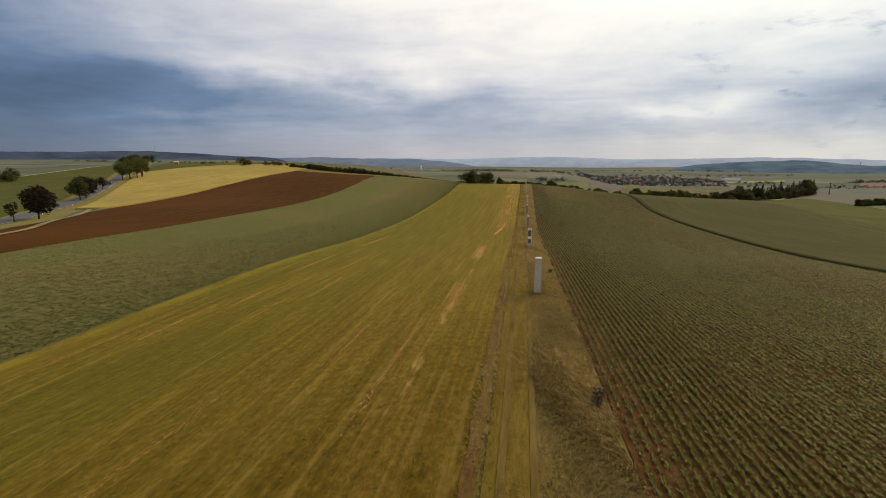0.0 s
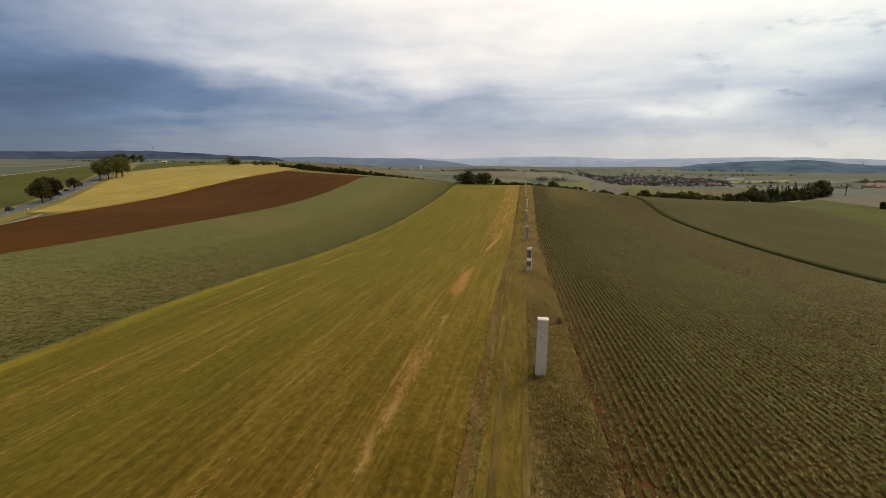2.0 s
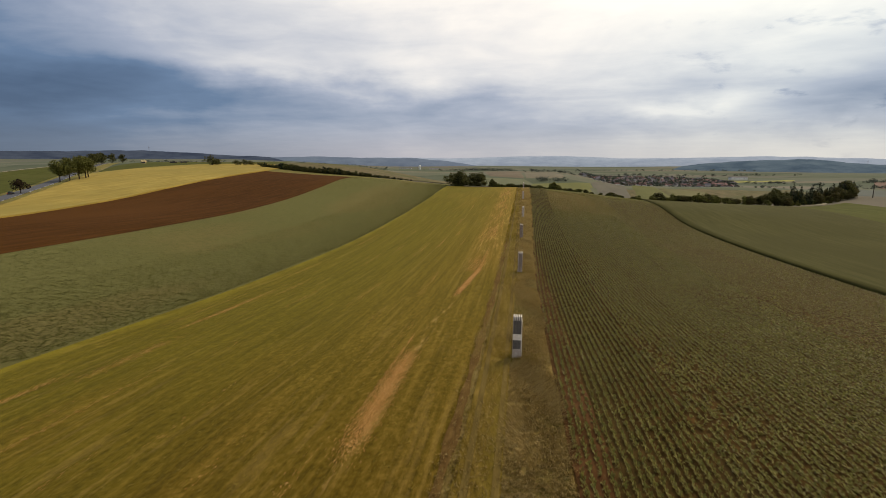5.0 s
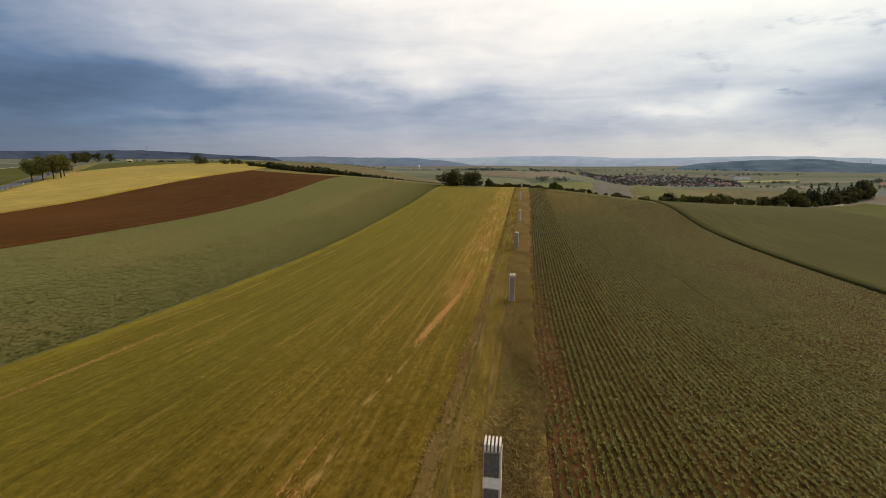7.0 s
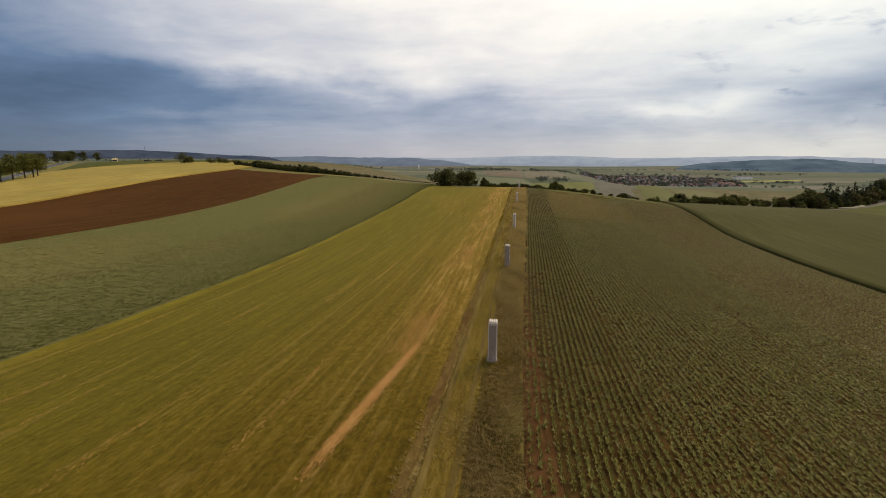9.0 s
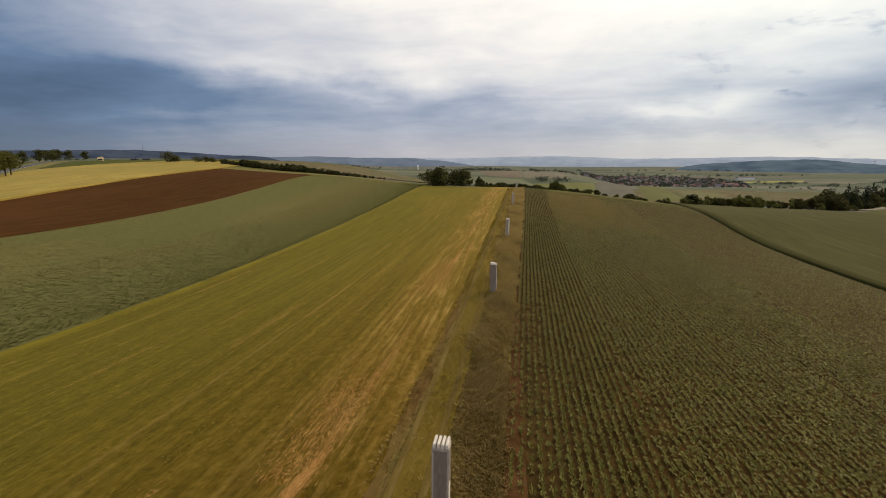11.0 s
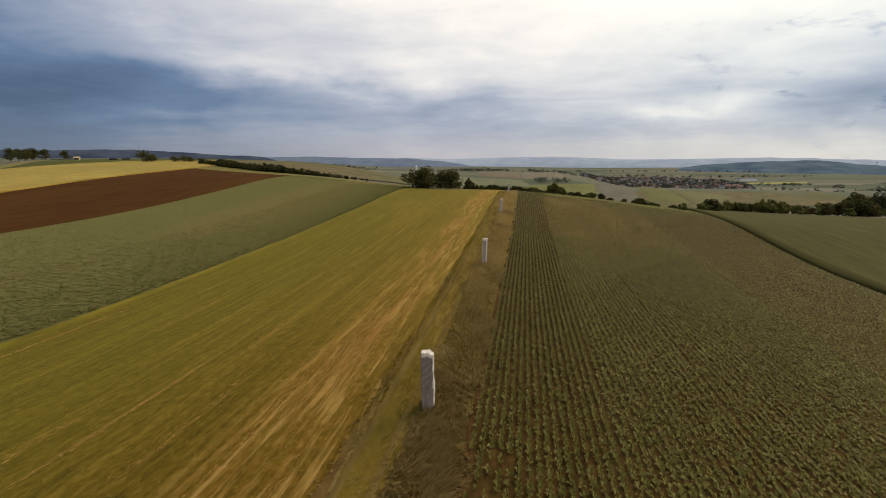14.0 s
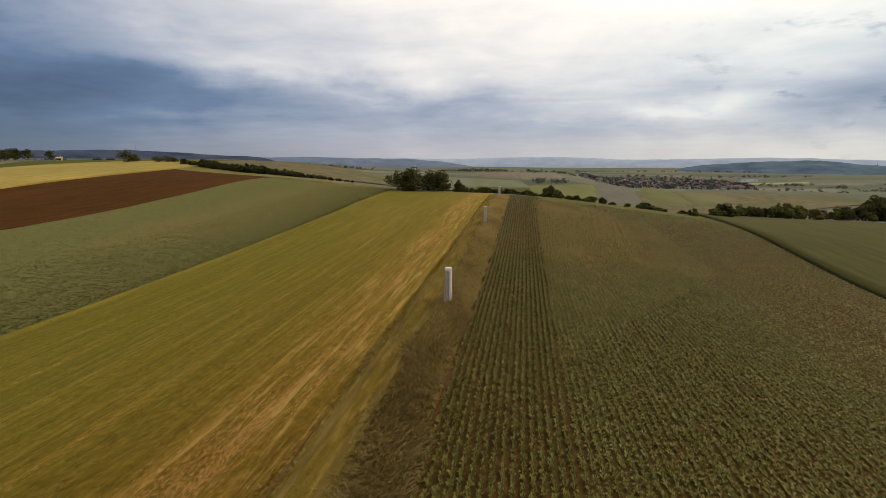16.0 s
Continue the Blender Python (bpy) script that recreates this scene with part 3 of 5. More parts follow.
def patch_field(name, corners, mat, lift, label, n=24):
    """A four-cornered field laid on the land far off."""
    a, b, c, d = (np.array(k, float) for k in corners)
    x, y = np.meshgrid(np.linspace(0, 1, n), np.linspace(0, 1, n), indexing="ij")
    x, y = x[..., None], y[..., None]
    p = (a * (1 - x) + b * x) * (1 - y) + (d * (1 - x) + c * x) * y
    rim = np.minimum(1, 8 * np.minimum(np.minimum(x, 1 - x), np.minimum(y, 1 - y)))[..., 0]
    z = land(p[..., 0], p[..., 1]) + 0.06 + (lift - 0.06) * rim
    ob = new(name, mesh_of(name, np.concatenate([p, z[..., None]], -1).reshape(-1, 3), grid_faces(n, n), mat, True))
    return tagged(ob, label, "field", kind="structure")


# Pale, greyed crop colours: the haze of distance is put into them.
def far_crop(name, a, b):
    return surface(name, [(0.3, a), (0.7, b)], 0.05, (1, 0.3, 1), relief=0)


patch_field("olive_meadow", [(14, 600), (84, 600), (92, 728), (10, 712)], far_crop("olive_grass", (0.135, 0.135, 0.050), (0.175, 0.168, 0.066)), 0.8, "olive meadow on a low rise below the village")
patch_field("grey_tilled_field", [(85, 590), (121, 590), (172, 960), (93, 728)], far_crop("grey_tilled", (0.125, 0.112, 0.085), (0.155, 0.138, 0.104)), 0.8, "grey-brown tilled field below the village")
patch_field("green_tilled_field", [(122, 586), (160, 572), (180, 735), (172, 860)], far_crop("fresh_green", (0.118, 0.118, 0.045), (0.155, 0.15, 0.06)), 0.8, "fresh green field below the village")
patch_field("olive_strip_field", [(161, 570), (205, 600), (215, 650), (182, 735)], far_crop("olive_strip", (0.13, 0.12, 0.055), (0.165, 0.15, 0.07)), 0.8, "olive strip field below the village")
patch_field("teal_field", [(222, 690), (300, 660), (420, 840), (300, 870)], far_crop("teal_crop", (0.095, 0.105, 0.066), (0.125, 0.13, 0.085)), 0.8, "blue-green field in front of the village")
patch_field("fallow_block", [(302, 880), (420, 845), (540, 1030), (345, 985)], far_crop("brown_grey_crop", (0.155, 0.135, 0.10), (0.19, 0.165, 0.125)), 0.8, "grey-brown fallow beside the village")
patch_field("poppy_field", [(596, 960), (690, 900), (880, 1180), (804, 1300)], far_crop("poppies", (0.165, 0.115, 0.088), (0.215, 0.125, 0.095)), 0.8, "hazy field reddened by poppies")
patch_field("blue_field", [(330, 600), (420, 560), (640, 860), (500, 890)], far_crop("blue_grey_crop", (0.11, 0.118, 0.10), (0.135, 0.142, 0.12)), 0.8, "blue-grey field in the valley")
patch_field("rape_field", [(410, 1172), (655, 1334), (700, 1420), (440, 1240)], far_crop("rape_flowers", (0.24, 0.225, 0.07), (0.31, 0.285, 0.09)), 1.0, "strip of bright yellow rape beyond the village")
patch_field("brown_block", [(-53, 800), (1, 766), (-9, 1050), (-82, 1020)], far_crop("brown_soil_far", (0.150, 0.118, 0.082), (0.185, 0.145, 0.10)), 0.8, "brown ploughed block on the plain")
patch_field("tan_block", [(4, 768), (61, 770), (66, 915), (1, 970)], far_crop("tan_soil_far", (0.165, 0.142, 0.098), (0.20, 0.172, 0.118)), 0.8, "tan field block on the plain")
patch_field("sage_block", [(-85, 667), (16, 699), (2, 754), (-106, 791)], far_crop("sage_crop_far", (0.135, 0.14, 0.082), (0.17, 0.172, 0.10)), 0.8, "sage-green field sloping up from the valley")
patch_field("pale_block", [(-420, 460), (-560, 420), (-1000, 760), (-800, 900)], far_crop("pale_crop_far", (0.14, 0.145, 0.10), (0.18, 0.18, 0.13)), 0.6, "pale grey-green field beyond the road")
patch_field("deep_green_field", [(-316, 346), (-205, 425), (-235, 540), (-440, 540)], MEADOW, 0.5, "dark green field behind the grain")

# ---- road ----
ROAD = [(-112, -42), (-112, 15), (-122, 72), (-143, 108), (-161, 128), (-186, 160), (-215, 200), (-275, 279), (-312, 325), (-337, 356), (-378, 412), (-424, 470), (-480, 540), (-560, 640)]


def along(points, step):
    """Even steps along a smooth line through points: place and direction."""
    p = np.array(points, float)
    d = np.concatenate([[0], np.cumsum(np.hypot(*np.diff(p, axis=0).T))])
    s = np.arange(0, d[-1], step)
    xy = spline(d, p, s)
    t = np.gradient(xy, axis=0)
    return xy, t / np.linalg.norm(t, axis=1)[:, None]


def ribbon(name, points, wide, lift, mat, label, category, step=4.0, shift=0.0, kind="structure", parent=None, skip=None, level=True):
    xy, t = along(points, step)
    side = np.stack([t[:, 1], -t[:, 0]], 1)
    offs = np.linspace(-wide / 2, wide / 2, 3 if level else 9) + shift
    pts = xy[None] + offs[:, None, None] * side[None]
    z = land(pts[..., 0], pts[..., 1]) + lift
    if level:
        z = np.max(z, axis=0)[None] + np.zeros((len(offs), 1))
    faces = grid_faces(len(offs), len(xy))
    if skip:
        row = np.arange(len(faces)) % (len(xy) - 1)
        faces = faces[row % skip < skip // 2]
    ob = new(name, mesh_of(name, np.concatenate([pts, z[..., None]], -1).reshape(-1, 3), faces, mat, True))
    if parent:
        ob.parent = parent
        return ob
    return tagged(ob, label, category, kind=kind)


PAINT = surface("road_paint", [(0.3, (0.45, 0.45, 0.43)), (0.7, (0.62, 0.62, 0.60))], 5.0, relief=0.0, rough=0.7)
SAND = surface("sandy_track", [(0.3, (0.24, 0.20, 0.13)), (0.7, (0.40, 0.34, 0.24))], 1.2, relief=0.02)
RUT = surface("worn_rut", [(0.3, (0.085, 0.056, 0.016)), (0.5, (0.13, 0.086, 0.024)), (0.7, (0.18, 0.122, 0.038))], 2.0, (1, 0.15, 1), relief=0.05)
ribbon("road_verge", ROAD, 24.0, 0.12, VERGE, "dry grass verge beside the country road", "verge", level=False)
road = ribbon("road", ROAD, 6.2, 0.28, ASPHALT, "grey asphalt country road with white edge lines", "road")
for shift in (-2.85, 2.85):
    ribbon("edge_line", ROAD, 0.16, 0.30, PAINT, "", "", 4.0, shift, parent=road)
ribbon("centre_line", ROAD, 0.14, 0.30, PAINT, "", "", 3.0, 0.0, parent=road, skip=4)
ribbon("field_path", [(-350, 180), (-372, 250), (-388, 316), (-400, 362), (-419, 432)], 3.0, 0.3, SAND, "pale sandy field path", "path")
DRY_TRACK = surface("dry_track", [(0.3, (0.20, 0.155, 0.07)), (0.7, (0.33, 0.26, 0.13))], 0.8, (1, 0.4, 1), (0.16, 0.135, 0.055), 0.1, relief=0.02)
ribbon("field_track", [(-92, 58), (-103, 80), (-120, 100), (-149, 138), (-168, 158), (-182, 172), (-214, 213), (-246, 256), (-278, 298), (-312, 344), (-344, 388), (-372, 424)], 1.7, 0.24, DRY_TRACK, "pale dry track along the grain and ploughed field", "path", level=False)
ribbon("sandy_lane", [(128, 318), (150, 322), (175, 352), (196, 372)], 3.0, 0.3, SAND, "pale sandy lane by the trees", "path")
for u in (-2.2, -0.98):
    ribbon("wheel_rut", [(u, -40), (u + 0.1, 40), (u - 0.08, 110), (u, 180), (u, 250)], 0.30, 0.11, RUT, "worn dark wheel rut in the grass", "rut", 1.0)

# ---- plants ----


def kites(place, turn, length, width, low, high, tip):
    """Leaves as four-cornered kites from a root point: flat arrays, one per leaf."""
    n = len(place)
    d = np.stack([np.cos(turn), np.sin(turn)], 1)
    s = np.stack([-d[:, 1], d[:, 0]], 1)
    v = np.empty((n, 4, 3))
    v[:, 0, :2], v[:, 0, 2] = place[:, :2], place[:, 2] + low
    mid = place[:, :2] + d * (length * 0.58)[:, None]
    v[:, 1, :2], v[:, 1, 2] = mid + s * (width / 2)[:, None], place[:, 2] + high
    v[:, 3, :2], v[:, 3, 2] = mid - s * (width / 2)[:, None], place[:, 2] + high * 0.93
    v[:, 2, :2], v[:, 2, 2] = place[:, :2] + d * length[:, None], place[:, 2] + tip
    return v.reshape(-1, 3), np.arange(n * 4).reshape(n, 4)


def blades(place, turn, height, lean, width):
    """Grass blades as single slender triangles."""
    n = len(place)
    d = np.stack([np.cos(turn), np.sin(turn)], 1)
    s = np.stack([-d[:, 1], d[:, 0]], 1) * (width / 2)[:, None]
    v = np.empty((n, 3, 3))
    v[:, 0, :2], v[:, 1, :2] = place[:, :2] - s, place[:, :2] + s
    v[:, 0, 2] = v[:, 1, 2] = place[:, 2]
    v[:, 2, :2], v[:, 2, 2] = place[:, :2] + d * lean[:, None], place[:, 2] + height
    return v.reshape(-1, 3), np.arange(n * 3).reshape(n, 3)


def patchy(u, v, a=9.0, seed=0.0):
    """Smooth patches between 0 and 1."""
    return 0.5 + 0.22 * np.sin(u / a + seed + 1.3 * np.sin(v / (1.7 * a) + seed)) + 0.28 * np.sin(v / (1.3 * a) + 2.1 * np.sin(u / (2.2 * a) - seed) + 2 * seed)


def crop(name, u, v, leaf_count, size, mat, label, category, rng, lift=0.05, squeeze=1.0, rise=1.0, broad=0.42):
    """Leafy plants at the places u, v as one mesh."""
    n = len(u)
    grow = (0.72 + 0.5 * rng.random(n)) * size
    z = land(u, v) + lift
    root = np.repeat(np.stack([u, v, z], 1), leaf_count, 0)
    grow = np.repeat(grow, leaf_count)
    m = n * leaf_count
    turn = rng.random(m) * 6.283
    reach = grow * (0.75 + 0.5 * rng.random(m))
    up_ = rise * grow * (0.45 + 0.65 * rng.random(m))
    verts, faces = kites(root, turn, reach, reach * (broad + 0.25 * rng.random(m)), 0.02, up_, up_ * (0.55 + 0.6 * rng.random(m)))
    if squeeze < 1:
        middle = np.repeat(root[:, 0], 4)
        verts[:, 0] = middle + (verts[:, 0] - middle) * squeeze
    return tagged(new(name, mesh_of(name, verts, faces, mat)), label, category, kind="stuff")


rng = np.random.default_rng(7)


def spread(v):
    """How far the beet field widens, so that the rows keep to both of its edges."""
    return (wheat_side(v) - strip_right(v)) / 42.7


def rows(first, last, v0, v1, every):
    """Plants in drilled rows from the first to before the last, a little uneven, with gaps; a drill pass is sixteen rows."""
    k = np.arange(first, last)
    k, v = np.meshgrid(k, np.arange(v0, v1, every), indexing="ij")
    off = 0.30 + ROW * k + 0.07 * (k // 16)
    v = v + rng.normal(0, every * 0.3, v.shape)
    u = strip_right(v) + off * spread(v) + rng.normal(0, 1, k.shape) * (0.02 + 0.025 * (off > 5.6)) + 0.04 * np.sin(v / 23 + 1)
    weak = smooth(5.5, 6.5, off) * (1 - smooth(15, 24, off)) * smooth(160, 222, v + 8 * np.sin(off * 0.8) + 5 * np.sin(off * 2.1 + v * 0.1))
    keep = rng.random(k.shape) < 0.97 - 0.62 * weak - 0.20 * (patchy(u, v, 4.5, 1.0) > 0.72) * (off > 5.7)
    keep &= u < wheat_side(v) - 0.05
    keep &= ~((off < 1.7) & (v < 128) & (rng.random(k.shape) < 0.12 + 0.36 * smooth(76, 92, v)))
    keep &= v + rng.normal(0, 1.5, k.shape) < 249 - 14 * smooth(6, 9, off)
    return u[keep], v[keep]


ROW, LAST = 0.335, 127
BEETS = "leafy olive-green beet plants standing in drilled rows"
u, v = rows(0, 66, 4, 178, 0.155)
inner = (u - strip_right(v)) / spread(v) < 5.62
crop("beet_plants", u[inner], v[inner], 7, 0.190, BEET_LEAF, BEETS, "crop", rng, squeeze=0.72, rise=1.0, broad=0.26)
crop("beet_plants", u[~inner], v[~inner], 6, 0.185, BEET_LEAF, BEETS, "crop", rng, squeeze=0.84, rise=0.9, broad=0.30)
u, v = rows(66, LAST, 4, 250, 0.23)
crop("beet_plants", u, v, 3, 0.205, BEET_LEAF, BEETS, "crop", rng, squeeze=0.8, rise=0.85, broad=0.32)
u, v = rows(0, 66, 178, 250, 0.30)
crop("beet_plants", u, v, 4, 0.225, BEET_LEAF, BEETS, "crop", rng, squeeze=0.66, rise=0.9, broad=0.32)

n = 170000
v = rng.random(n) * 312
u = edge_left_green(v) + rng.random(n) * (crop_side(v) - 0.2 - edge_left_green(v))
keep = rng.random(n) < 0.80 + 0.2 * (1 - patchy(u, v, 11.0, 2.0)) + 0.2 * (u > -45)
keep &= v < 314 - 29 * (u - edge_left_green(v)) / (crop_side(v) - 0.2 - edge_left_green(v))
u, v = u[keep], v[keep]
crop("low_crop_plants", u, v, 2, 0.14, CROP_LEAF, "low clumped grey-green crop plants", "crop", rng, 0.06, rise=0.55)
k = 42000
rv = 3 + rng.random(k) * 280
ru = -36.0 - 24 * rng.random(k) ** 2.0
ru = np.round(ru / 0.5) * 0.5 + rng.normal(0, 0.07, k)
ok = ru < crop_side(rv) - 0.2
crop("low_crop_plants", ru[ok], rv[ok], 3, 0.16, CROP_LEAF, "grey-green crop plants standing in uneven clumps along the meadow", "crop", rng, 0.06, rise=0.6)


def grass(name, u, v, tall, mat, label, rng, per=3, lift=0.06, lean=0.6, wide=0.05, lodged=False):
    n = len(u)
    base = np.repeat(np.stack([u, v, land(u, v) + lift], 1), per, 0)
    m = n * per
    base[:, :2] += rng.normal(0, 0.07, (m, 2))
    h = np.repeat(tall, per) * (0.6 + 0.7 * rng.random(m))
    turn = rng.random(m) * 6.283
    if lodged:
        turn = 3.2 + 2.8 * patchy(base[:, 0] * 1.6, base[:, 1], 1.7, 0.7) + rng.normal(0, 0.6, m)
    verts, faces = blades(base, turn, h, h * lean * (0.3 + rng.random(m)), wide * (0.6 + 0.8 * rng.random(m)))
    return tagged(new(name, mesh_of(name, verts, faces, mat)), label, "grass", kind="stuff")


# rough grass of the strip: taller and drier to the right of the track and further up the hill
n = 190000
v = 3 + rng.random(n) * 246
u = mown_side(v) - 0.3 + rng.random(n) * (strip_right(v) - mown_side(v) + 0.38 + 0.22 * np.sin(v * 1.3) * np.sin(v * 0.41))
tuft = patchy(u * 3, v, 2.2, 0.4)
ruts = (np.abs(u + 2.2) < 0.2) | (np.abs(u + 0.98) < 0.2)
keep = (rng.random(n) < 0.5 + 0.5 * tuft) & ~(ruts & (rng.random(n) < 0.6))
keep &= ~((u < mown_side(v) + 0.5) & (rng.random(n) < 0.75 * smooth(150, 110, v)))
u, v, tuft = u[keep], v[keep], tuft[keep]
rank = smooth(-1.25, -0.35, u + 0.3 * np.sin(v * 0.8) + rng.normal(0, 0.2, len(u)))
tall = 0.09 + 0.15 * tuft * (0.35 + 0.65 * rank) + 0.13 * smooth(95, 140, v) * rank
green = rng.random(len(u)) < 0.07 + 0.2 * (patchy(u, v, 4.0, 3.0) > 0.66) + 0.58 * (1 - rank) * (u > -3.1) + 0.16 * smooth(105, 150, v)
grass("dry_grass", u[~green], v[~green], tall[~green], DRY_BLADE, "tall dry tufted grass along the strip", rng, lean=1.7, wide=0.042, lodged=True)
grass("green_grass", u[green], v[green], tall[green] * 0.55, GREEN_BLADE, "greener short grass on the track", rng, lean=1.1, lodged=True)

# greener grass left standing round the pillars
gu, gv = [], []
for pv in (43.6, 75.3, 104.4, 130.5, 159.1, 197.2, 239.0):
    k = 320
    a, d = rng.random(k) * 6.283, 0.44 + 0.75 * rng.random(k) ** 1.5
    gu.append(-0.2 + d * np.cos(a) * 1.3), gv.append(pv + d * np.sin(a))
gu, gv = np.concatenate(gu), np.concatenate(gv)
grass("green_grass", gu, gv, 0.07 + 0.10 * rng.random(len(gu)), GREEN_BLADE, "taller green grass round the stone pillars", rng)

# stubble and left straw on the mown meadow
n = 45000
v = 3 + rng.random(n) * 180
u = -37 + rng.random(n) * 33.2
keep = rng.random(n) < 0.4 + 0.6 * patchy(u * 2.5, v * 0.15, 3.0, 5.0)
u, v = u[keep], v[keep]
grass("meadow_stubble", u, v, np.full(len(u), 0.05), GREEN_BLADE, "short cut stubble of the meadow", rng, 1, 0.055, 4.5, 0.05)


def straw(u, v, rng, size=0.115, name="straw"):
    n = len(u)
    z = land(u, v) + 0.06 + 0.05 * rng.random(n)
    turn = rng.normal(1.57, 0.45, n)
    l = size * (0.4 + rng.random(n))
    verts, faces = kites(np.stack([u, v, z], 1), turn, l, l * 0.2, 0.0, 0.02 * rng.random(n), 0.03 * rng.random(n))
    return tagged(new(name, mesh_of(name, verts, faces, STRAW)), "pale straw left lying in lines on the meadow", "straw", kind="stuff")


su, sv = [], []
for line_u, wide, v0, v1, count, gate in ((-7.6, 0.70, 30, 84, 6000, 0.50), (-7.5, 0.26, 84, 116, 4200, 0.42), (-8.3, 0.15, 30, 90, 400, 0.6), (-6.6, 0.15, 40, 90, 300, 0.65), (-19.6, 0.2, 6, 200, 900, 0.6), (-24.6, 0.2, 10, 160, 800, 0.62), (-33.5, 0.25, 20, 150, 900, 0.6), (-35.6, 0.2, 20, 200, 900, 0.6), (-6.3, 1.3, 105, 245, 7000, 0.45), (-5.6, 0.3, 100, 245, 2600, 0.5), (-7.4, 0.25, 118, 245, 2200, 0.55), (-4.6, 0.3, 120, 245, 1800, 0.5), (-9.2, 0.25, 10, 90, 700, 0.6),
                                          (-13.2, 0.3, 6, 150, 1500, 0.62), (-17.5, 0.25, 6, 200, 1200, 0.66), (-22.5, 0.3, 20, 140, 1500, 0.6), (-29.0, 0.35, 25, 120, 2000, 0.52),
                                          (-30.8, 0.3, 30, 110, 1500, 0.55), (-11.0, 0.2, 90, 240, 900, 0.62), (-15.0, 0.25, 120, 240, 900, 0.66), (-26.0, 0.3, 60, 190, 800, 0.7)):
    count = int(count * 6.5)
    sv_ = v0 + rng.random(count) * (v1 - v0)
    su_ = line_u + 0.62 * rng.normal(0, wide, count) * (0.5 + patchy(sv_ * 0, sv_, 5.0, line_u)) + 0.12 * np.sin(sv_ / 17) + (3.0 * smooth(78, 126, sv_) if line_u in (-7.5, -8.3, -6.6) else 0)
    keep = rng.random(count) < smooth(gate - 0.12, gate + 0.35, patchy(su_ * 0 + line_u, sv_, 3.4, line_u * 1.7))
    su.append(su_[keep]), sv.append(sv_[keep])
straw(np.concatenate(su), np.concatenate(sv), rng)

# ---- stone pillars ----


def stone(name, stops, scale=6.0, stretch=(1, 1, 1), stain=None, relief=0.01):
    m, n, shader = material(name)
    p = n.add("ShaderNodeTexCoord").outputs["Object"]
    colour = n.ramp(n.noise(p, scale, 6.0, 0.65, stretch), stops)
    if stain:
        colour = n.mix(n.step(n.noise(p, 1.7, 4.0, 0.6, (1, 1, 0.35)), 0.48, 0.72), colour, stain)
    n.put(colour, shader.inputs["Base Color"])
    shader.inputs["Roughness"].default_value = 0.85
    bump(n, shader, n.noise(p, scale * 4, 5.0, 0.65, stretch), relief)
    return m


PALE_STONE = stone("pale_stone", [(0.3, (0.34, 0.27, 0.225)), (0.7, (0.46, 0.385, 0.325))], 5.0, stain=(0.32, 0.25, 0.205))
WHITE_STONE = stone("white_stone", [(0.3, (0.60, 0.52, 0.44)), (0.7, (0.76, 0.68, 0.59))], 6.0, stain=(0.50, 0.42, 0.35))
DARK_STONE = stone("dark_stone", [(0.3, (0.06, 0.05, 0.042)), (0.7, (0.13, 0.11, 0.095))], 9.0, stain=(0.19, 0.16, 0.14), relief=0.02)
MAUVE_STONE = stone("mauve_stone", [(0.3, (0.15, 0.112, 0.092)), (0.7, (0.25, 0.19, 0.158))], 8.0, (1, 1, 0.3), stain=(0.30, 0.235, 0.195))
GRANITE = stone("rough_granite", [(0.3, (0.17, 0.126, 0.10)), (0.7, (0.34, 0.265, 0.215))], 12.0, stain=(0.26, 0.20, 0.16), relief=0.03)


def block(w_, d_, z0, z1, x=0.0, y=0.0, bevel=0.015, taper=1.0, rough=0.0, seed=1, cuts=0):
    """A bevelled stone block between two heights, with worn faces where rough is set."""
    bm = bmesh.new()
    bmesh.ops.create_cube(bm, size=1.0)
    for vert in bm.verts:
        k = taper if vert.co.z > 0 else 1.0
        vert.co = Vector((vert.co.x * w_ * k + x, vert.co.y * d_ * k + y, z0 + (vert.co.z + 0.5) * (z1 - z0)))
    if bevel:
        bmesh.ops.bevel(bm, geom=list(bm.edges), offset=bevel, segments=2, affect="EDGES")
    if cuts:
        bmesh.ops.subdivide_edges(bm, edges=[e for e in bm.edges if e.calc_length() > 0.2], cuts=cuts, use_grid_fill=True)
    if rough:
        for vert in bm.verts:
            vert.co += Vector(noise.noise_vector(vert.co * 4.0 + Vector((seed, seed * 2, 0)))) * rough
    return bm


def pillar(u, v, label, lean=(0.0, 0.0), turn=0.0):
    root = tagged(new("stone_pillar"), label, "stone pillar", "stone pillars along the strip")
    root.matrix_world = pose(u, v, float(land(u, v)) + 0.02, lean[0], lean[1], turn)
    return root


# smooth plain one
p = pillar(0.0, 43.6, "smooth plain light-grey stone pillar standing in the grass strip", (0.0, 0.4))
part("shaft", block(0.62, 0.50, -0.4, 3.36, bevel=0.02, taper=0.97), PALE_STONE, p)
# Cap lighter than the shaft: light on the top put into its colour.
part("cap", block(0.61, 0.49, 3.355, 3.43, bevel=0.025), WHITE_STONE, p, "top slab whitened as if lit from above")

# banded one with a ribbed top
p = pillar(-0.3, 75.3, "banded stone pillar with dark panels and a ribbed white top")
part("shaft", block(0.60, 0.52, -0.4, 2.74, bevel=0.02), PALE_STONE, p)
for z0, z1 in ((1.78, 2.70), (0.72, 1.34)):
    part("panel", block(0.50, 0.03, z0, z1, -0.02, -0.27, 0.008, rough=0.006, seed=z0, cuts=3), DARK_STONE, p, "dark rough-hewn inset panel")
part("band", block(0.62, 0.05, 1.35, 1.77, 0, -0.262, 0.012), WHITE_STONE, p, "smooth white band")
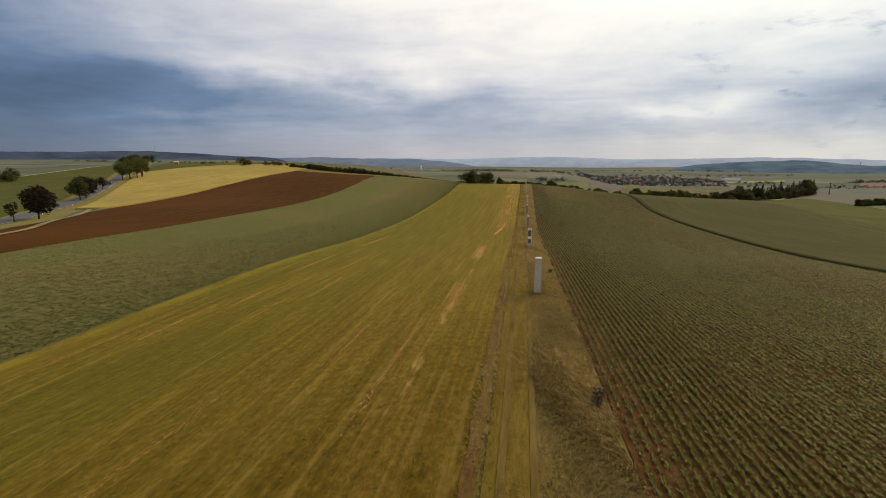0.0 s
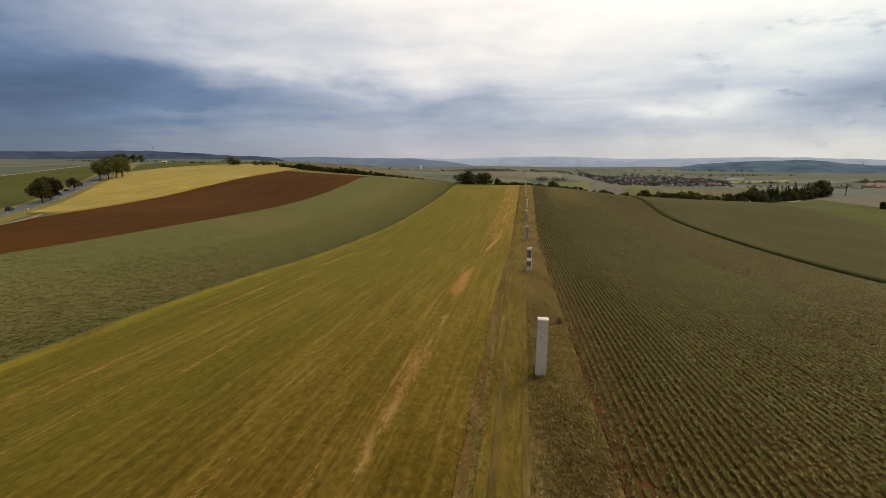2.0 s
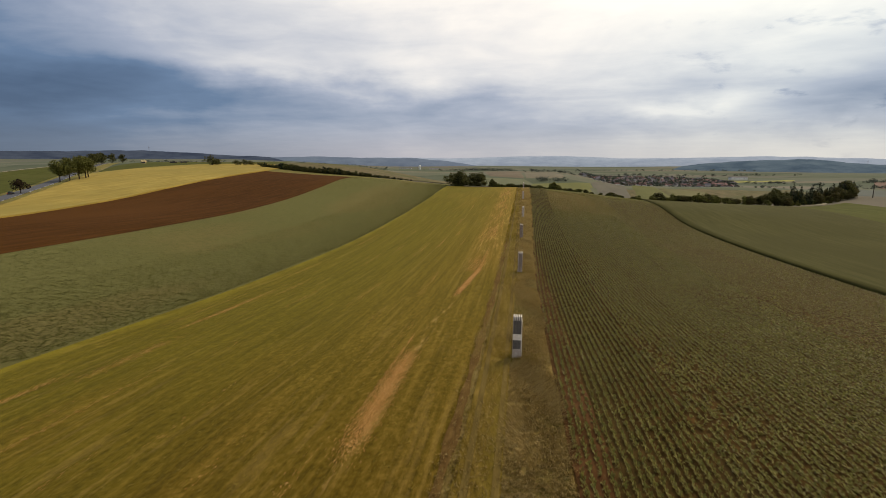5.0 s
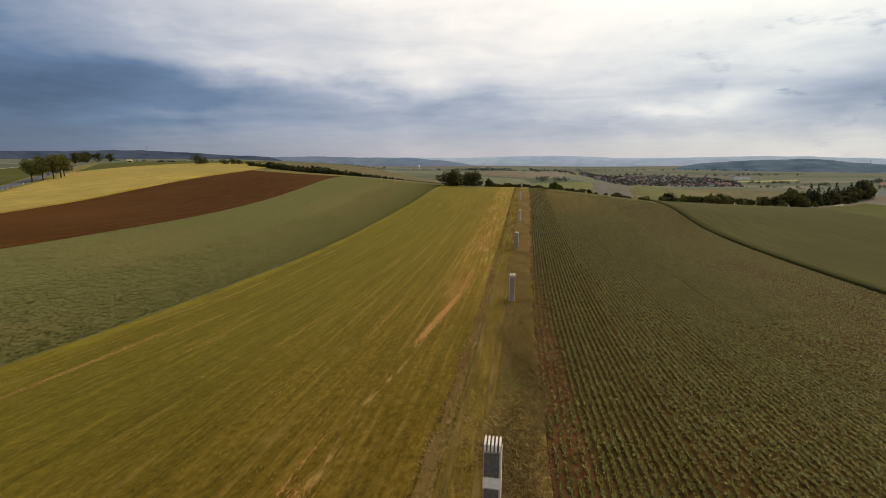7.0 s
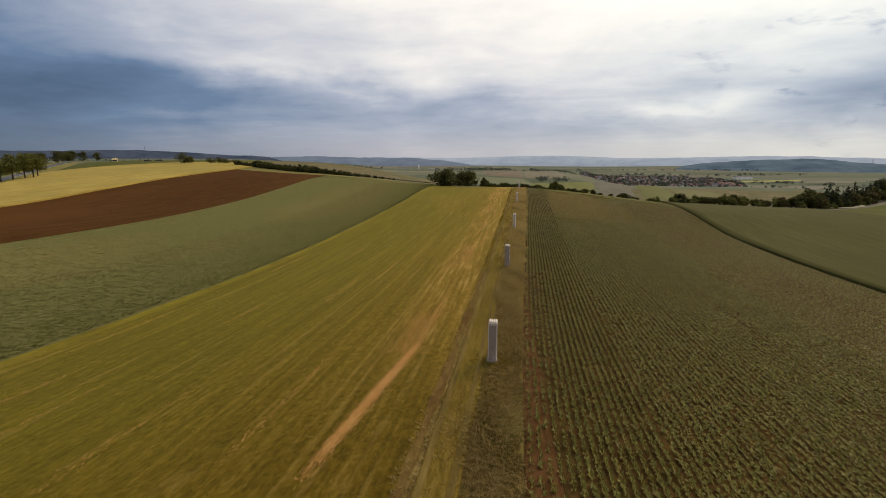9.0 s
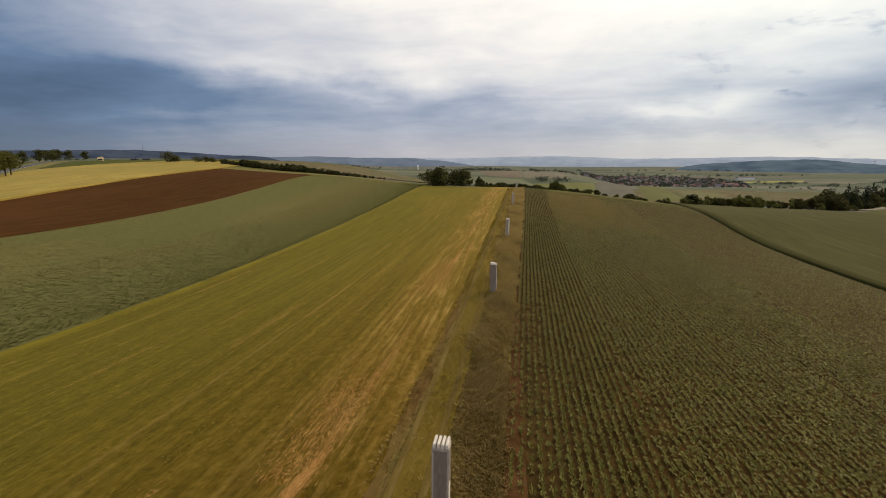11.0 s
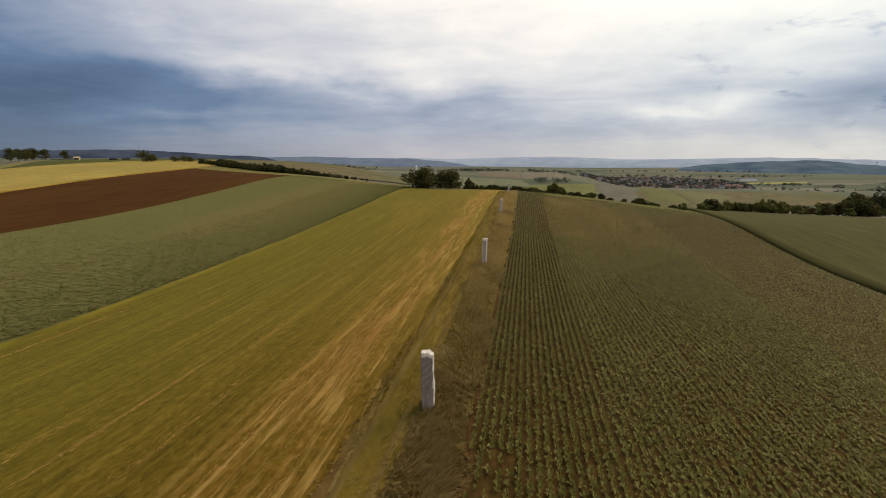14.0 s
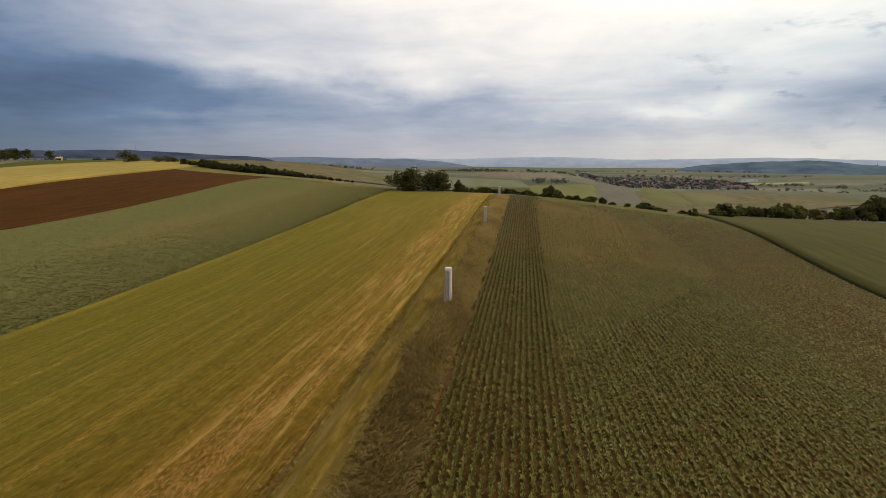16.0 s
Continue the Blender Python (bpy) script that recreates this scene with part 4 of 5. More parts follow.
part("edge_strip", block(0.05, 0.53, 0.2, 2.72, 0.293, 0.0, 0.01), WHITE_STONE, p, "pale strip down one edge")
part("cap", block(0.60, 0.52, 2.735, 2.86, bevel=0.012), DARK_STONE, p, "dark core of the ribbed top")
for i in range(5):
    part("rib", block(0.07, 0.55, 2.75, 3.0, -0.252 + i * 0.126, 0, 0.012), WHITE_STONE, p)

# grey one with a recessed face, a foot and a white-ribbed top
p = pillar(-0.3, 104.4, "mauve-grey stone pillar with recessed face and white ribbed top", (0.0, 0.6))
part("foot", block(0.66, 0.58, -0.4, 0.20, bevel=0.03, rough=0.015, cuts=1), GRANITE, p)
part("shaft", block(0.54, 0.48, 0.19, 2.46, bevel=0.02), MAUVE_STONE, p)
for x in (-0.245, 0.245):
    part("frame", block(0.06, 0.06, 0.22, 2.44, x, -0.225, 0.01), PALE_STONE, p)
# White strip puts the sunlight on the right face into the colour.
part("edge_strip", block(0.05, 0.30, 0.2, 1.25, 0.262, -0.08, 0.012, rough=0.01, cuts=2), WHITE_STONE, p, "edge strip whitened as the sunlit side")
part("cap", block(0.56, 0.50, 2.455, 2.58, bevel=0.015), PALE_STONE, p)
for i in range(4):
    part("rib", block(0.085, 0.52, 2.56, 2.72, -0.204 + i * 0.136, 0, 0.015), WHITE_STONE, p)

# rough one in two lengths, split and chipped down one side
p = pillar(-0.26, 130.85, "mauve-grey split stone pillar of two stacked blocks with a chipped, sunlit-white side", (0.0, -0.8), 6)
part("lower_block", block(0.54, 0.50, -0.4, 1.04, 0.0, 0, 0.02, rough=0.022, seed=3, cuts=4), MAUVE_STONE, p)
part("upper_block", block(0.52, 0.48, 1.05, 2.50, -0.01, 0, 0.02, rough=0.022, seed=8, cuts=4), MAUVE_STONE, p)
for z, tilt in ((1.30, -42), (1.62, -38), (1.95, -44), (2.25, -36)):
    g = block(0.58, 0.03, -0.010, 0.010, 0, 0, 0.004)
    bmesh.ops.transform(g, matrix=pose(-0.02, -0.238, z, 0, tilt, 0), verts=g.verts)
    part("groove", g, PALE_STONE, p, "pale slanting score in the stone")
# Jagged break down the side; its white puts the sunlight into the colour.
for z0, z1, wide in ((0.12, 0.60, 0.08), (0.56, 1.06, 0.12), (1.02, 1.30, 0.15), (1.28, 1.85, 0.09), (1.82, 2.52, 0.10)):
    part("sunlit_broken_side", block(wide, 0.44, z0, z1, 0.235, 0.0, 0.02, rough=0.035, seed=z0 * 7, cuts=3), WHITE_STONE, p, "jagged broken side, whitened as sunlit")
for x, y, h in ((-0.15, -0.05, 2.70), (0.06, 0.08, 2.66), (0.19, -0.06, 2.62)):
    part("crest", block(0.22, 0.40, 2.46, h, x, y, 0.03, rough=0.03, seed=x * 9, cuts=2), WHITE_STONE, p, "jagged pale top")

# white one with a grid of dark square holes
p = pillar(-0.02, 159.5, "white stone pillar with a grid of small dark square recesses", (0.0, 0.3), 4)
part("shaft", block(0.50, 0.46, -0.4, 2.56, bevel=0.015), WHITE_STONE, p)
part("grid_panel", block(0.34, 0.02, 0.12, 2.44, -0.06, -0.232, 0.004), PALE_STONE, p, "grey panel pierced in rows")
# Thin dark tiles on the panel stand for the shade inside the holes.
hole = None
for i in range(15):
    for k in range(3):
        where_ = (-0.165 + k * 0.105, -0.245, 0.2 + i * 0.152)
        if hole is None:
            hole = part("hole_shade", block(0.05, 0.012, -0.04, 0.04, bevel=0.004), DARK_STONE, p)
            hole.location = where_
        else:
            more = new("hole_shade", hole.data)
            more.parent, more.location = p, where_
part("cap", block(0.51, 0.47, 2.555, 2.62, bevel=0.015), WHITE_STONE, p)

for u, v, h, text in ((-0.1, 197.2, 2.5, "pale slender stone pillar with a lighter cap"), (0.0, 239.0, 2.5, "plain pale stone pillar at the crest of the hill")):
    p = pillar(u, v, text)
    part("shaft", block(0.52, 0.46, -0.4, h, bevel=0.02, taper=0.96), PALE_STONE, p)
    # Lit top put into the colour here too, with a whiter stone.
    part("cap", block(0.51, 0.45, h - 0.005, h + 0.09, bevel=0.02), WHITE_STONE, p)

# ---- trees ----


def limb_mesh(segments):
    """Tapered round limbs: (start, end, radius at start, radius at end)."""
    verts, faces = [], []
    ring = 6
    for a, b, r0, r1 in segments:
        a, b = np.array(a, float), np.array(b, float)
        d = (b - a) / np.linalg.norm(b - a)
        x = np.cross(d, [0.3, 0.9, 0.1])
        x /= np.linalg.norm(x)
        y = np.cross(d, x)
        k = len(verts)
        for c, r in ((a, r0), (b, r1)):
            for i in range(ring):
                t = 6.2832 * i / ring
                verts.append(c + r * (np.cos(t) * x + np.sin(t) * y))
        for i in range(ring):
            faces.append((k + i, k + (i + 1) % ring, k + ring + (i + 1) % ring, k + ring + i))
    return verts, faces


def leaf_cloud(centres, radii, count, size, rng):
    """Leaf sprays as small tilted kites, thick round each clump."""
    pick = rng.choice(len(centres), count, p=radii ** 2 / np.sum(radii ** 2))
    d = rng.normal(size=(count, 3))
    d /= np.linalg.norm(d, axis=1)[:, None]
    c = centres[pick] + d * (radii[pick] * (0.55 + 0.5 * rng.random(count) ** 0.6))[:, None]
    a = rng.normal(size=(count, 3))
    a[:, 2] *= 0.6
    a /= np.linalg.norm(a, axis=1)[:, None]
    b = np.cross(a, d + 0.4 * rng.normal(size=(count, 3)))
    b /= np.linalg.norm(b, axis=1)[:, None]
    s = (size * (0.6 + 0.8 * rng.random(count)))[:, None]
    v = np.stack([c - a * s, c + b * s * 0.55, c + a * s, c - b * s * 0.5 + d * s * 0.2], 1)
    return v.reshape(-1, 3), np.arange(count * 4).reshape(count, 4)


def tree(seed, tall, wide, clear, leaf, kinds, count=900, size=0.42, clumps=26, label="", category="tree", group="", top=1.0, ragged=0.0):
    """A broadleaf tree: tapered trunk, limbs, and a ragged crown of leaf sprays. clear: share of the height without leaves."""
    r = np.random.default_rng(seed)
    root = tagged(new("tree" if category == "tree" else category.replace(" ", "_")), label, category, group)
    h0 = tall * clear
    centres, radii = [], []
    for i in range(clumps):
        t = r.random()
        z = h0 + (tall - h0) * (0.10 + 0.78 * t)
        full = math.sin(math.pi * min(1.0, 0.16 + 0.80 * t ** top)) ** 0.7
        a = r.random() * 6.283
        out = wide / 2 * full * math.sqrt(r.random()) * (0.98 + 0.3 * ragged * math.sin(3 * a + seed))
        z += ragged * 0.16 * tall * math.sin(2 * a + 1.7 * seed) * t
        centres.append((out * math.cos(a) * (1 + 0.15 * math.sin(seed)), out * math.sin(a), z))
        radii.append(wide * (0.12 + 0.10 * r.random()) * (1 - ragged * r.random()))
    centres, radii = np.array(centres), np.array(radii)
    rad = 0.018 * tall + 0.05
    segs = [((0, 0, -0.3), (0.04 * wide * r.normal() * 0.3, 0, h0 + 0.25 * (tall - h0)), rad * 1.25, rad * 0.75)]
    knot = segs[0][1]
    for c in centres[np.argsort(-radii)[:9]]:
        start = (0, 0, h0 * (0.75 + 0.35 * r.random())) if r.random() < 0.5 else knot
        segs.append((start, tuple(c), rad * 0.45, rad * 0.12))
    verts, faces = limb_mesh(segs)
    part_of("trunk", mesh_of("trunk", verts, faces, BARK, True), root)
    verts, faces = leaf_cloud(centres, radii, count, size, r)
    part_of("crown", mesh_of("crown", verts, faces, leaf), root)
    return root


def conifer(seed, tall, wide, label, group=""):
    r = np.random.default_rng(seed)
    root = tagged(new("conifer"), label, "conifer", group)
    verts, faces = limb_mesh([((0, 0, -0.3), (0, 0, tall * 0.95), 0.02 * tall, 0.02)])
    part_of("trunk", mesh_of("trunk", verts, faces, BARK, True), root)
    z = tall * (0.06 + 0.92 * np.linspace(0, 1, 34) ** 1.1)
    a = r.random(34) * 6.283
    out = wide / 2 * (1 - z / tall) * 0.75
    c = np.stack([out * np.cos(a), out * np.sin(a), z], 1)
    verts, faces = leaf_cloud(c, wide * 0.06 + 0.22 * wide * (1 - z / tall), 620, 0.38, r)
    part_of("crown", mesh_of("crown", verts, faces, NEEDLE), root)
    return root


def at(u, v, scale=1.0, turn=0.0, wide=1.0, sink=0.0):
    return pose(u, v, float(land(u, v)) - sink, 0, 0, turn) @ Matrix.Diagonal((scale * wide, scale * wide, scale, 1))


def put(ob, u, v, **how):
    ob.matrix_basis = at(u, v, **how)
    return ob


# trees along the road
put(tree(11, 9.2, 8.9, 0.26, RED_LEAF, 0, 3600, 0.34, 44, "round dark-leaved tree on the road verge", group="roadside trees"), -140.4, 114.7)
put(tree(12, 5.4, 3.6, 0.34, RED_LEAF, 0, 260, 0.30, 12, "thin young tree with sparse brownish leaves", group="roadside trees"), -136.7, 104.9)
put(tree(13, 10.4, 8.0, 0.26, TREE_LEAF, 0, 2700, 0.40, 34, "dark full-crowned tree beside the road", group="roadside trees"), -205.5, 188.7)
put(tree(14, 10.6, 9.6, 0.22, RED_LEAF, 0, 2700, 0.40, 36, "dark full-crowned tree beside the road", group="roadside trees"), -212.5, 198.5)
put(tree(15, 6.6, 8.0, 0.30, RED_LEAF, 0, 800, 0.40, 22, "low wide dark tree beside the road", group="roadside trees"), -241.0, 236.5)
for i, (u, v, h, wd) in enumerate(((-278.0, 290.0, 13.2, 10.0), (-277.5, 296.0, 14.0, 10.5), (-277.5, 302.5, 14.4, 10.5), (-279.5, 309.0, 14.0, 10.0), (-286.0, 317.0, 13.4, 9.5))):
    put(tree(20 + i, h, wd, 0.30, LIGHT_LEAF, 0, 2600, 0.40, 44, "tall yellow-green tree with bare lower trunk by the road", group="roadside trees"), u, v)
dark_tree = put(tree(31, 9.6, 9.0, 0.16, TREE_LEAF, 0, 900, 0.5, 28, "dark dense tree beside the road", group="roadside trees"), -412.0, 446.0)
for u, v, s in ((-378, 399, 1.0), (-392, 424, 1.05), (-432, 470, 1.0), (-440, 482, 1.1), (-427, 482, 1.0), (-398, 440, 0.9), (-470, 540, 1.0), (-485, 520, 0.9)):
    copy_thing(dark_tree, at(u, v, s, u * 7))
# bushes far left of the road
far_bush = put(tree(32, 5.2, 9.0, 0.05, TREE_LEAF, 0, 700, 0.5, 24, "dark rounded bush in the open field", "bush", "field bushes"), -374.0, 290.0)
for u, v, s in ((-366, 284, 1.2), (-383, 303, 0.8), (-378, 296, 1.3)):
    copy_thing(far_bush, at(u, v, s, u * 5))
# hilltop clump behind the grain
hill_tree = put(tree(33, 8.2, 12.0, 0.10, TREE_LEAF, 0, 900, 0.5, 30, "spreading dark tree on the hilltop", group="hilltop trees"), -263.0, 414.0)
for u, v, s in ((-240, 414, 0.55), (-231, 412, 0.6), (-224, 409, 0.5), (-262, 418, 0.6), (-216, 408, 0.35)):
    copy_thing(hill_tree, at(u, v, s, u * 3))
# hedge along the upper field edge
hedge_bush = put(tree(34, 3.6, 3.4, 0.06, TREE_LEAF, 0, 260, 0.36, 14, "small dark tree in a field hedge", "hedge tree", "hedge along the fields"), -203.0, 391.0)
hedge_olive = put(tree(36, 3.2, 3.6, 0.04, HEDGE_LEAF, 0, 260, 0.36, 14, "small olive-brown bush in a field hedge", "hedge tree", "hedge along the fields"), -198.0, 388.0)
hedge_cone = conifer(35, 3.9, 2.6, "small dark conifer in a field hedge", "hedge along the fields")
put(hedge_cone, -200.0, 389.0)
hxy, _ = along([(-206, 394), (-165, 367), (-130, 346), (-95, 330), (-66, 316)], 1.25)
for i, (u, v) in enumerate(hxy[2:]):
    f = i / len(hxy)
    copy_thing(hedge_cone if (i * 7) % 9 < 2 else (hedge_olive if i % 3 == 0 else hedge_bush), at(u + rng.normal(0, 1.3), v + rng.normal(0, 1.3), (0.45 + 0.55 * float(smooth(0, 0.2, f)) - 0.72 * float(smooth(0.5, 1.0, f))) * (0.7 + 0.5 * rng.random()), i * 53, 1.45))
# the large pair of trees at the crest and the scrub beside them
big = put(tree(41, 6.1, 12.4, 0.03, TREE_LEAF, 0, 3600, 0.40, 60, "large dark spreading tree at the crest of the field", group="trees at the crest", ragged=0.75), -32.2, 279.0)
put(tree(42, 5.6, 11.6, 0.03, TREE_LEAF, 0, 3300, 0.40, 56, "large dark spreading tree at the crest of the field", group="trees at the crest", ragged=0.75), -22.4, 280.5)
put(tree(43, 3.9, 2.8, 0.10, TREE_LEAF, 0, 500, 0.3, 14, "slim dark tree at the crest of the field", group="trees at the crest", ragged=0.6), -15.6, 281.0)
bush = put(tree(44, 3.0, 3.8, 0.04, TREE_LEAF, 0, 1200, 0.28, 24, "dark dense bush beyond the field edge", "bush", "scrub beyond the field edge", ragged=0.6), -14.5, 275.0)
pale_bush = put(tree(45, 3.0, 4.0, 0.04, LIGHT_LEAF, 0, 1200, 0.28, 24, "olive-green bush beyond the field edge", "bush", "scrub beyond the field edge", ragged=0.6), 13.0, 258.0)
for u, v, s, kind in ((-11, 274, 0.9, 0), (-8, 272, 0.75, 0), (-4.5, 270, 0.9, 0), (-1.5, 268, 0.8, 0), (2, 266, 0.95, 0), (5, 262, 0.9, 0), (8, 259, 1.3, 0), (10.5, 261, 1.1, 0), (12.6, 257, 1.45, 1),
                      (15.5, 258, 1.2, 1), (18, 257, 0.6, 0), (20.5, 256, 0.8, 0), (23, 255, 0.7, 0), (25.5, 254, 0.75, 0), (28, 254, 0.5, 1), (32.5, 251, 0.95, 0), (35, 252, 0.9, 0), (38, 253, 0.6, 1),
                      (46, 246, 1.3, 1), (49, 248, 1.35, 0), (52, 249, 1.1, 1), (55, 252, 1.45, 0), (57.5, 254, 1.3, 0), (60, 258, 0.9, 1)):
    scrub_size = s * (0.34 + 0.5 * rng.random())
    if rng.random() < 0.8:
        copy_thing(pale_bush if kind or rng.random() < 0.3 else bush, at(u + rng.normal(0, 0.8), v + rng.normal(0, 0.8), scrub_size, u * 31, 0.9 + 0.6 * rng.random(), 0.1))
for i in range(46):
    f = i / 45
    u, v = -17 + 62 * f, float(np.interp(f, [0, 0.38, 0.5, 1], [277, 263, 258, 249]))
    if math.sin(i * 1.9) + 0.5 * math.sin(i * 0.7) > -0.55:
        copy_thing(pale_bush if i % 4 == 1 else bush, at(u + rng.normal(0, 1.0), v + rng.normal(0, 1.0), 0.26 + 0.34 * rng.random() ** 1.4, i * 47, 1.0 + 0.8 * rng.random(), 0.1))
# trees and bushes behind the wheat
grey_bush = put(tree(46, 3.4, 5.0, 0.03, LIGHT_LEAF, 0, 600, 0.32, 18, "grey-green willow bush behind the wheat", "bush", "thicket behind the wheat", ragged=0.6), 66.0, 268.0)
wood_tree = put(tree(47, 8.6, 7.6, 0.08, TREE_LEAF, 0, 2200, 0.42, 38, "dark tree in the thicket behind the wheat", group="thicket behind the wheat", ragged=0.6), 128.0, 312.0)
olive_tree = put(tree(49, 7.6, 7.4, 0.06, HEDGE_LEAF, 0, 1500, 0.42, 34, "olive-brown tree in the thicket behind the wheat", group="thicket behind the wheat", ragged=0.6), 136.0, 320.0)
wood_cone = put(conifer(48, 10.5, 5.0, "tall dark conifer in the thicket behind the wheat", "thicket behind the wheat"), 150.0, 332.0)
txy, _ = along([(62, 264), (90, 285), (118, 302), (150, 328), (178, 356), (206, 384)], 3.3)
for i, (u, v) in enumerate(txy):
    f = i / len(txy)
    for k in range(2):
        a, b = u + rng.normal(0, 1.5) + 4 * k, v + rng.normal(0, 1.5) + 5 * k
        pick_ = rng.random()
        if k == 0 and pick_ < 0.6:
            copy_thing(grey_bush, at(a - 1.5, b - 2.0, 0.5 + 0.75 * rng.random(), i * 41))
        elif f > 0.45 and pick_ < 0.62:
            copy_thing(wood_cone, at(a, b, 0.72 + 0.45 * rng.random(), i * 23))
        elif pick_ > 0.93 and f < 0.6:
            continue
        else:
            copy_thing(olive_tree if pick_ > 0.76 else wood_tree, at(a, b, (0.24 + 0.60 * f) * (0.6 + 0.9 * rng.random() ** 1.5) + 0.1, i * 17, 0.85 + 0.5 * rng.random()))
low_hedge, _ = along([(168, 272), (185, 285), (205, 290), (235, 300)], 3.5)
for i, (u, v) in enumerate(low_hedge):
    copy_thing(bush, at(u, v, 0.8 + 0.5 * rng.random(), i * 61))

# ---- far things ----


def pole(u, v, tall):
    root = tagged(new("utility_pole"), "dark wooden utility pole in the fields", "utility pole")
    root.matrix_world = at(u, v)
    verts, faces = limb_mesh([((0, 0, -0.5), (0, 0, tall), 0.28, 0.18)])
    part_of("post", mesh_of("post", verts, faces, BARK, True), root)
    verts, faces = limb_mesh([((-1.0, 0, tall - 0.7), (1.0, 0, tall - 0.7), 0.09, 0.09)])
    part_of("crossarm", mesh_of("crossarm", verts, faces, BARK, True), root)
    return root


pole(213.9, 377.2, 8.5)

WALL = surface("house_plaster", [(0.3, (0.39, 0.3553, 0.322)), (0.7, (0.63, 0.58, 0.518))], 0.5, relief=0)
WHITE_WALL = surface("white_plaster", [(0.3, (0.6, 0.58, 0.53)), (0.7, (0.74, 0.72, 0.67))], 0.5, relief=0)
YELLOW_WALL = surface("yellow_plaster", [(0.3, (0.442, 0.32, 0.165)), (0.7, (0.561, 0.416, 0.225))], 0.5, relief=0)
RED_ROOF = surface("red_roof_tiles", [(0.3, (0.1955, 0.1131, 0.1008)), (0.7, (0.289, 0.1624, 0.1428))], 0.8, relief=0)
GREY_ROOF = surface("grey_roof_tiles", [(0.3, (0.1232, 0.108, 0.117)), (0.7, (0.203, 0.1755, 0.1885))], 0.8, relief=0)
BROWN_ROOF = surface("brown_roof_tiles", [(0.3, (0.1275, 0.077, 0.0672)), (0.7, (0.195, 0.1162, 0.098))], 0.8, relief=0)
WINDOW = surface("window_glass", [(0.3, (0.02, 0.022, 0.026)), (0.7, (0.04, 0.042, 0.05))], 0.3, relief=0, rough=0.15, gloss=0.5)


def gable(l, d, z0, z1, over=0.4):
    bm = bmesh.new()
    x, y = l / 2 + over, d / 2 + over
    vs = [bm.verts.new(c) for c in ((-x, -y, z0), (x, -y, z0), (x, y, z0), (-x, y, z0), (-x, 0, z1), (x, 0, z1))]
    for f in ((0, 1, 5, 4), (2, 3, 4, 5), (0, 4, 3), (1, 2, 5), (3, 2, 1, 0)):
        bm.faces.new([vs[i] for i in f])
    return bm


def house(l, d, eaves, ridge, wall, roof, label, group="village houses"):
    root = tagged(new("house"), label, "house", group)
    part("wall", block(l, d, -1.0, eaves, bevel=0), wall, root)
    r = part("roof", gable(l, d, eaves - 0.05, ridge), roof, root)
    part("chimney", block(0.6, 0.6, ridge - 1.2, ridge + 0.7, l * 0.2, 0.4, 0.0), roof, r)
    for i in range(3):
        for sgn in (-1, 1):
            part("window", block(1.1, 0.10, eaves * 0.35, eaves * 0.35 + 1.4, (i - 1) * l * 0.3, sgn * d / 2, 0.0), WINDOW, root)
    return root


kinds = [house(11, 9, 4.6, 8.6, WALL, RED_ROOF, "plastered village house with a red tiled roof"), house(13, 8, 4.2, 8.2, WHITE_WALL, BROWN_ROOF, "white village house with a brown tiled roof"),
         house(10, 9, 5.2, 9.0, WALL, GREY_ROOF, "plastered village house with a grey roof"), house(17, 10, 4.6, 8.4, WALL, BROWN_ROOF, "long village barn with a brown roof")]
town = []
r2 = np.random.default_rng(21)


def village_spot():
    t = r2.random()
    b = radians(6.3 + 14.9 * t)
    front = np.interp(t, [0, 0.25, 0.55, 1], [1130, 960, 870, 920])
    back = np.interp(t, [0, 0.3, 0.6, 0.85, 1], [1330, 1560, 1620, 1500, 1130])
    d = front + (back - front) * r2.random() ** 1.25
    return d * math.sin(b), d * math.cos(b)


while len(town) < 330:
    u, v = village_spot()
    if all((u - x) ** 2 + (v - y) ** 2 > 140 for x, y in town):
        town.append((u, v))
for i, (u, v) in enumerate(town):
    m = at(u, v, 0.62 + 0.30 * r2.random(), r2.choice([20, 65, 110, 155]) + r2.normal(0, 8))
    if i < len(kinds):
        kinds[i].matrix_basis = m
    else:
        copy_thing(kinds[r2.choice(4, p=[0.30, 0.16, 0.34, 0.20])], m)
put(house(3.6, 3.2, 2.2, 3.4, YELLOW_WALL, YELLOW_WALL, "small yellow hut standing alone beyond the grain", "lone buildings"), -372.0, 462.0, turn=30)
put(house(44, 16, 6.0, 8.0, WHITE_WALL, GREY_ROOF, "long white farm hall beyond the village", "lone buildings"), 575.0, 1450.0, turn=10)
put(house(26, 12, 5.0, 9.0, WALL, RED_ROOF, "large red-roofed barn at the edge of the village", "lone buildings"), 330.0, 922.0, turn=15)


def wood(name, places, sizes, leaf, label, seed, per=46):
    """Far trees as one mesh of leaf sprays."""
    r = np.random.default_rng(seed)
    c, rad = [], []
    for (u, v), s in zip(places, sizes):
        z = float(land(u, v))
        for k in range(5):
            c.append((u + r.normal(0, 0.30) * s, v + r.normal(0, 0.30) * s, z + s * (0.25 + 0.55 * r.random())))
            rad.append(s * (0.24 + 0.12 * r.random()))
    verts, faces = leaf_cloud(np.array(c), np.array(rad), per * len(sizes), float(np.mean(sizes)) * 0.2, r)
    return tagged(new(name, mesh_of(name, verts, faces, leaf)), label, "trees", kind="stuff")


